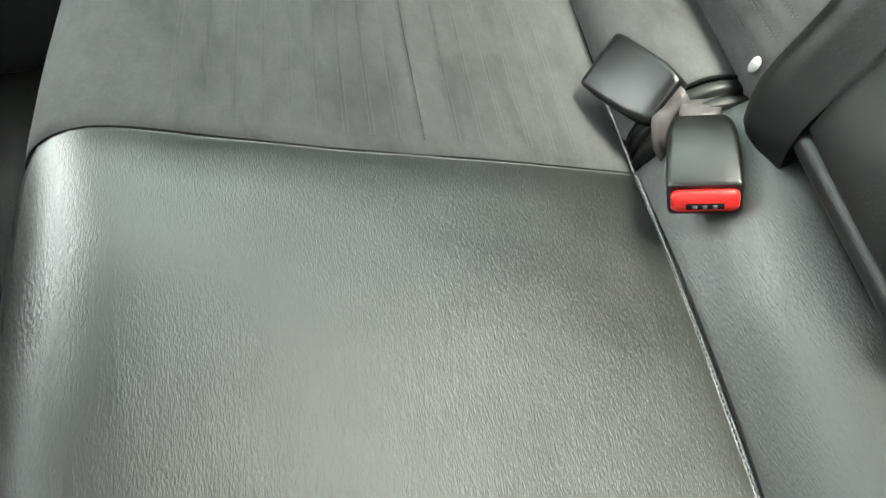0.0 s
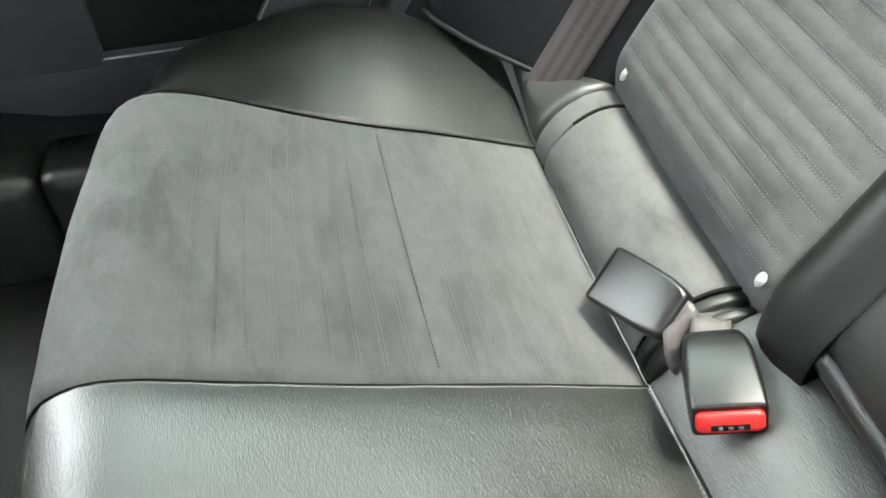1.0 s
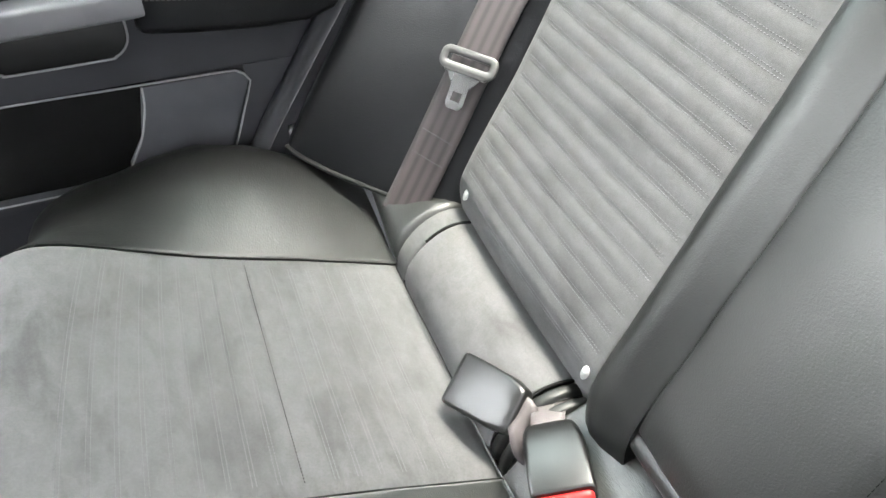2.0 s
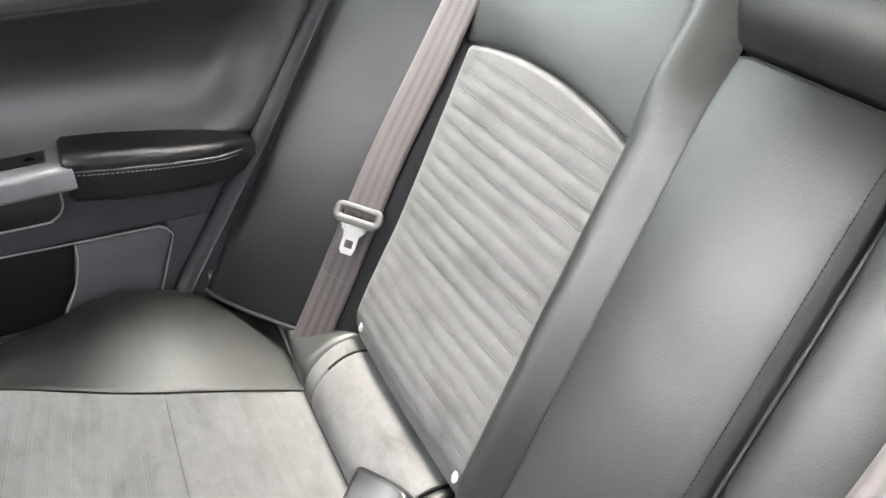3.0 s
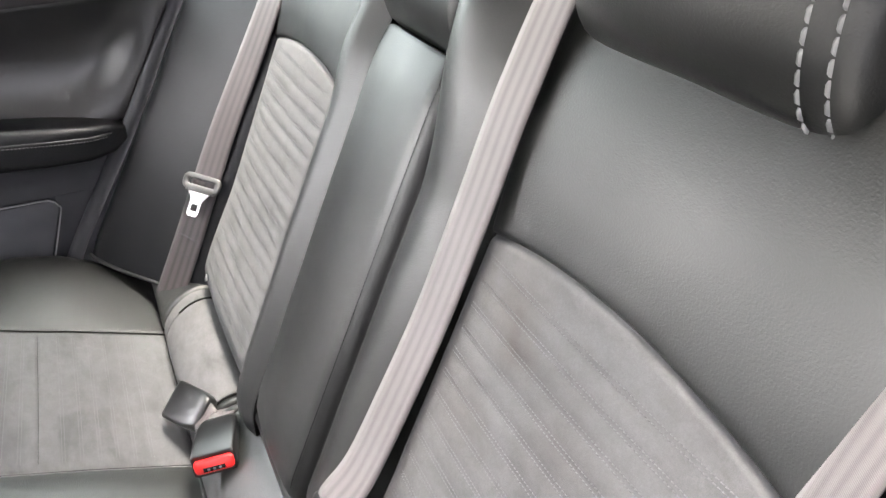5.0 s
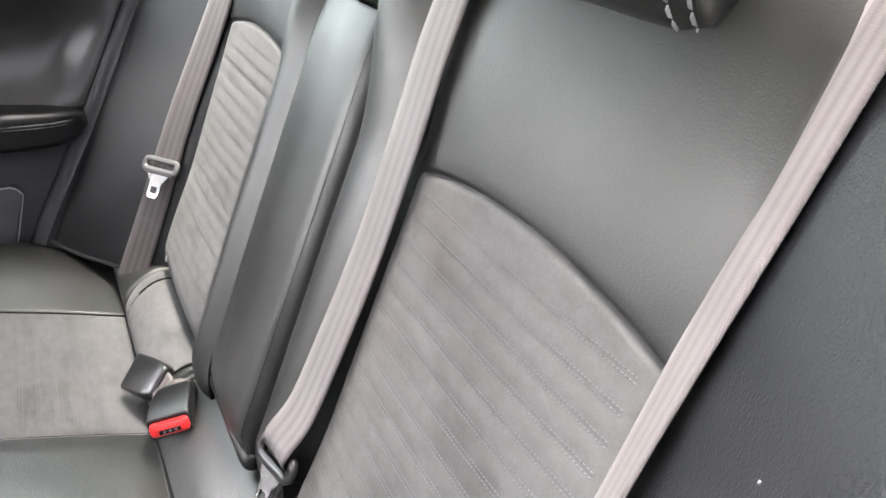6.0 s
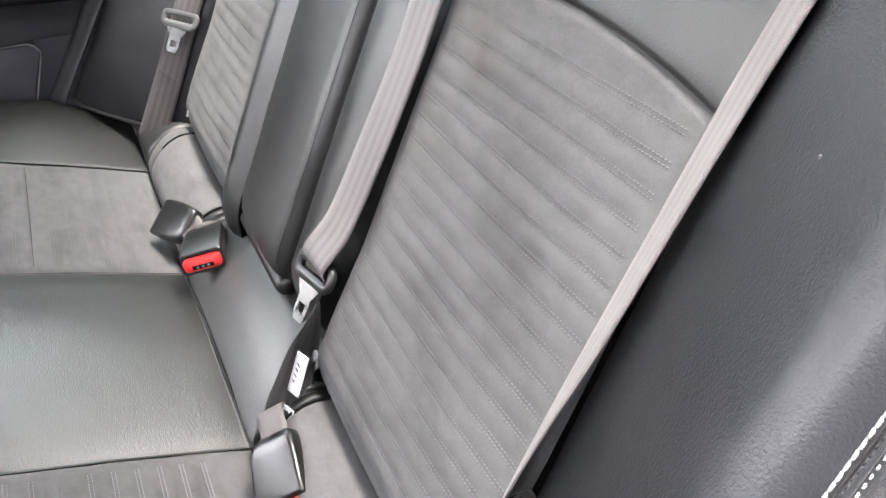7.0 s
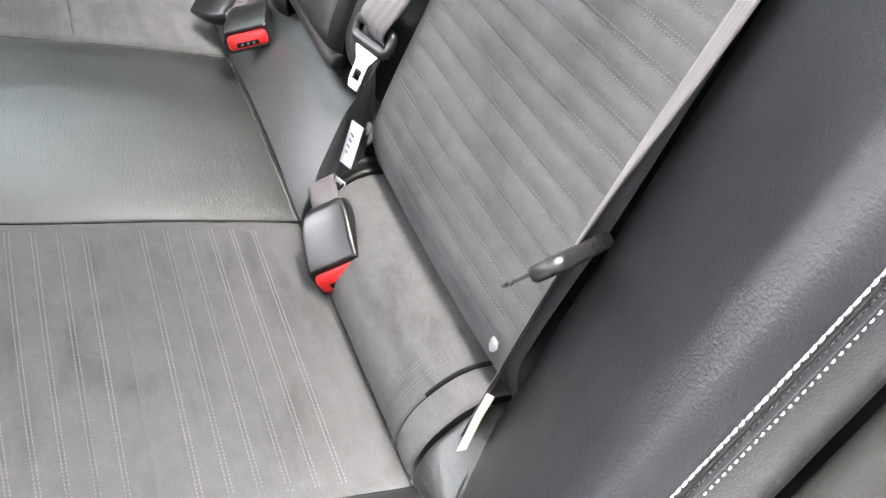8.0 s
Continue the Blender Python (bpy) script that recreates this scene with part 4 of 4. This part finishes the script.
outline_part("pocket_insert", [(-0.345, 0.27), (-0.352, 0.335), (-0.330, 0.37), (-0.316, 0.436)] + arc(-0.210, 0.418, 0.018, 90, 10) + [(-0.224, 0.34), (-0.262, 0.27)], 0.708, INSERT, "slate plastic insert of the map pocket")
outline_part("panel_edge", [(-0.262, 0.25), (-0.192, 0.418), (-0.195, 0.439), (-0.12, 0.439), (-0.19, 0.337), (-0.24, 0.25)], 0.716, DOOR_PLASTIC, "charcoal plastic panel edge", 0.012, 0.0005)
# the recess shade is painted on this sheet
outline_part("pocket_back", [(-0.55, 0.28), (-0.30, 0.28), (-0.30, 0.45), (-0.55, 0.45)], 0.775, POCKET_SHADE, "back of the map pocket, coloured black for its shade")
outline_part("pocket_lip", [(-0.534, 0.300), (-0.36, 0.300), (-0.36, 0.313), (-0.534, 0.313)], 0.706, DOOR_PLASTIC, "charcoal plastic lip of the map pocket", 0.02)
outline_part("speaker_panel", [(-0.86, 0.30), (-0.530, 0.30), (-0.530, 0.438), (-0.86, 0.438)], 0.708, DOOR_PLASTIC, "charcoal loudspeaker panel")
outline_part("door_foot", [(-0.86, 0.262), (-0.66, 0.262)] + [(-0.60, 0.246), (-0.53, 0.240), (-0.25, 0.240), (-0.25, 0.304), (-0.86, 0.304)], 0.706, DOOR_PLASTIC, "charcoal plastic foot of the door")
rim = [(-0.530, 0.314), (-0.43, 0.3145), (-0.362, 0.3165)] + [(-0.349, 0.338), (-0.330, 0.372), (-0.318, 0.41), (-0.315, 0.437)]
tube("pocket_rim", [(x, 0.7065, z) for x, z in rim], 0.0013, RIM, door, "thin pocket rim", 8, 60)
tube("pocket_rim", [(-0.80, 0.7115, 0.4405), (-0.6, 0.7115, 0.4405), (-0.45, 0.7115, 0.4405), (-0.32, 0.7085, 0.4395), (-0.215, 0.7075, 0.4385)] + [(x, 0.7075, z) for x, z in arc(-0.210, 0.418, 0.0195, 80, 5, 5)] + [(-0.203, 0.7075, 0.385), (-0.222, 0.7075, 0.335), (-0.245, 0.7075, 0.29)], 0.0013, RIM, door, "thin pocket rim", 8, 60)
# padded armrest on the door
secs = []
for x, y, z, w, h in ((-0.302, 0.676, 0.557, 0.070, 0.050), (-0.296, 0.673, 0.557, 0.080, 0.058), (-0.25, 0.671, 0.552, 0.084, 0.060), (-0.18, 0.673, 0.543, 0.080, 0.058), (-0.12, 0.680, 0.534, 0.066, 0.052), (-0.085, 0.690, 0.531, 0.046, 0.042), (-0.064, 0.699, 0.532, 0.022, 0.024), (-0.058, 0.703, 0.533, 0.008, 0.010)):
    secs.append((y, x, z + 0.004 * min(1, h / 0.05), w, h + 0.006 * min(1, h / 0.05), min(w, h) * 0.24))
bm = loft(secs, 7)
bmesh.ops.transform(bm, matrix=Matrix(((0, 1, 0, 0), (1, 0, 0, 0), (0, 0, 1, 0), (0, 0, 0, 1))), verts=bm.verts)
bmesh.ops.recalc_face_normals(bm, faces=bm.faces)
rest = part("armrest", bm, LEATHER_WING, door, "black leather padded door armrest")
seam = [(x, y - w / 2 + 0.0015, z + h * 0.12) for y, x, z, w, h, r in secs[1:-2]]
sp, sl = spline(seam, 120)
nn = np.tile(np.array((0.0, -0.9, 0.4)), (len(sp), 1))
stitches("armrest_stitching", [(sp + nn * 0.001, nn)], THREAD_WHITE, rest, "pale seam stitching", (0.0042, 0.0012, 0.001), 0.0054)
tube("armrest_seam", [(a, b - 0.0002, c + 0.005) for a, b, c in seam], 0.0016, LEATHER, rest)
pull = part("grab_handle", block((0.34, 0.074, 0.030), 0.006, 3, pose(-0.458, 0.668, 0.561, 0, -1.5, 0)), PIANO, door, "satin dark grab handle bezel")
part("switch_well", block((0.11, 0.036, 0.012), 0.003, 2, pose(-0.372, 0.680, 0.5735, 0, -1.5, 0)), BLACK, pull, "black switch well")
cup = outline_part("pull_cup", arc(-0.342, 0.512, 0.028, 0, -90) + arc(-0.44, 0.512, 0.028, 270, 180) + [(-0.468, 0.536), (-0.314, 0.536)], 0.694, BLACK, "black pull cup below the handle", 0.012, 0.003)
tube("cup_rim", [(x, 0.6935, z) for x, z in [(-0.314, 0.53)] + arc(-0.342, 0.512, 0.028, 0, -90) + arc(-0.44, 0.512, 0.028, 270, 180) + [(-0.468, 0.53)]], 0.0014, RIM, cup)

part("belt_moulding", block((1.30, 0.092, 0.022), 0.004, 1, pose(-0.35, 0.768, 0.790)), DOOR_PLASTIC, door, "black moulding below the window pane")
part("window_pane", block((0.79, 0.004, 0.50), 0, 1, pose(-0.145, 0.717, 1.052)), TINT, door, "dark tinted window pane", smooth=False)

# rubber seal between door and seat
seal_pts = [(float(rear_edge(z)) + 0.012, 0.708 - 0.004 * (z > 0.5), z) for z in (0.12, 0.25, 0.337, 0.44, 0.545, 0.65, 0.76, 0.9)]
tube("door_seal", seal_pts, 0.0125, SEAL, door, "grey rubber door seal", 12, 90)

# ---- closed cabin shell ----
tagged(part("quarter_trim", prism([(-0.32, 0.05), (0.45, 0.05), (0.45, 0.97), (0.10, 0.97), (0.03, 0.76), (-0.09, 0.545), (-0.23, 0.337)], 0.722, 0.76, 0.004), DOOR_PLASTIC), "charcoal trim behind the closed door", "trim", kind="structure")
floor = tagged(part("floor", block((1.7, 1.50, 0.03), 0, 1, pose(-0.17, 0, -0.017)), CARPET), "black carpeted cabin floor", "floor", kind="structure")
sill = thing("door_sill", "black trim sill below the closed door", "sill", kind="structure")
part("sill_trim", block((0.55, 0.10, 0.17), 0.025, 3, pose(-0.92, 0.70, 0.115)), LEATHER, sill)
part("sill_trim", block((0.42, 0.10, 0.17), 0.025, 3, pose(-0.432, 0.70, 0.115)), LEATHER, sill)
part("sill_base", block((1.3, 0.06, 0.30), 0.01, 2, pose(-0.55, 0.76, 0.10)), CARPET, sill)
outer = tagged(part("wall_far_door_shell", block((1.0, 0.02, 0.62), 0.004, 1, pose(-0.45, 0.81, 0.49)), DOOR_PLASTIC), "dark outer shell of the closed door", "wall", kind="structure")
# unseen stand-in for the front of the cabin, its top set to limit glare
tagged(part("front_light_block", block((0.06, 1.44, 0.85), 0.02, 2, pose(-0.98, 0, 0.425)), CARPET), "unseen dark wall added in front to cut the light from there", "wall", kind="structure")
tagged(part("ceiling", block((1.52, 1.43, 0.03), 0.01, 2, pose(-0.58, 0.020, 1.315)), HEADLINER), "pale grey fabric headliner", "ceiling", kind="structure")
tagged(part("parcel_shelf", block((0.50, 1.30, 0.03), 0.006, 2, pose(0.60, 0, 0.905)), CARPET), "black rear parcel shelf", "shelf", kind="structure")
for sgn, nm in ((1, "pillar_far"), (-1, "pillar_near")):
    bm = prism([(0.28, 0.86), (0.50, 0.86), (0.74, 0.92), (0.20, 1.31), (0.06, 1.31)], sgn * 0.68, sgn * 0.62, 0.006)
    tagged(part(nm, bm, HEADLINER), "pale grey rear roof pillar trim", "pillar", kind="structure")
    # unseen far pillar reaches further back to block part of the window's light
    rear_side = -0.54 if sgn > 0 else -0.72
    bm = prism([(-0.82, 0.0), (-0.74, 0.0), (-0.74, 0.80), (rear_side, 0.80), (rear_side, 1.31), (-0.82, 1.31)], sgn * 0.75, sgn * 0.70, 0.006)
    tagged(part(nm.replace("pillar", "door_pillar"), bm, DOOR_PLASTIC), "unseen dark door pillar, widened on the far side to block window light", "pillar", kind="structure")

# unseen slot added in front, sized for the light it lets onto the backrest
light_slot = prism([(-0.982, 0.84), (-0.978, 0.84), (-0.978, 1.03), (-0.982, 1.03)], -0.70, 0.70)
tagged(part("front_light_slot", light_slot, CLEAR, smooth=False), "unseen clear slot added to let in front light", "window", kind="structure")
# added dark, so that the upper panels mirror less light
tagged(part("front_header_block", block((0.06, 1.44, 0.28), 0.02, 2, pose(-0.98, 0, 1.16)), CARPET), "unseen dark header added to block front light and reflections", "wall", kind="structure")
# out of view; keeps the window's top out of the leather's reflections
tagged(part("window_top_block", block((1.44, 0.05, 0.15), 0.02, 3, pose(-0.26, 0.685, 1.225)), HEADLINER), "unseen pale rail added to cover the far window's top", "trim", kind="structure")
rear_window = prism([(0.176, 1.30), (0.86, 0.925), (0.862, 0.929), (0.178, 1.304)], -0.60, 0.60)
tagged(part("window_1", rear_window, TINT_DARK, smooth=False), "dark tinted rear window", "window", kind="structure")

# body opening and latch beside the open door
body_edge = thing("door_frame", "grey body flange and rubber strip of the open doorway", "door frame", kind="structure")
strip_at = [tuple(backrest(-0.702, s, o)) for s, o in ((-0.20, 0.016), (0.0, 0.018), (0.2, 0.018), (0.4, 0.012), (0.6, 0.006))]
tube("door_weatherstrip", strip_at, 0.014, WEATHERSTRIP, body_edge, "thick black rubber weatherstrip", 14, 70)
tube("body_flange", [(a + 0.024, b - 0.010, c - 0.012) for a, b, c in strip_at], 0.0085, FLANGE, body_edge, "pale grey flange", 12, 70)
tube("flange_ridge", [(a + 0.030, b - 0.020, c - 0.014) for a, b, c in strip_at], 0.0028, FLANGE, body_edge, "raised ridge", 8, 70)
part("body_side", block((0.30, 0.03, 0.62), 0.008, 2, pose(0.250, -0.735, 0.50, 0, 25, 0)), BODY, body_edge, "grey painted body side")
striker = thing("door_striker", "pale steel door latch striker on the body side", "striker")
part("plate", block((0.03, 0.05, 0.06), 0.003, 2, Matrix.Translation(Vector(backrest(-0.722, 0.15, -0.022))) @ pose(0, 0, 0, 0, 25, 0)), CHROME, striker)
tube("loop", [tuple(backrest(y, s, o)) for y, s, o in ((-0.706, 0.172, -0.02), (-0.707, 0.170, 0.004), (-0.708, 0.158, 0.012), (-0.709, 0.146, 0.004), (-0.709, 0.143, -0.02))], 0.0055, NYLON, striker, "pale plastic-coated loop", count=40)

# ---- outside ----
# added out of view; its height sets the skylight through the open door
tagged(part("sky_block_near", block((18.0, 0.2, 8.0), 0.02, 1, pose(0.0, -2.3, 3.66)), DOOR_PLASTIC), "unseen dark wall added to cut the skylight at the open door", "wall", kind="structure")
bm = bmesh.new()
bmesh.ops.create_grid(bm, x_segments=4, y_segments=4, size=400, matrix=pose(0, 0, -0.34))
tagged(part("ground", bm, ASPHALT), "grey asphalt outside the car", "ground", kind="structure")
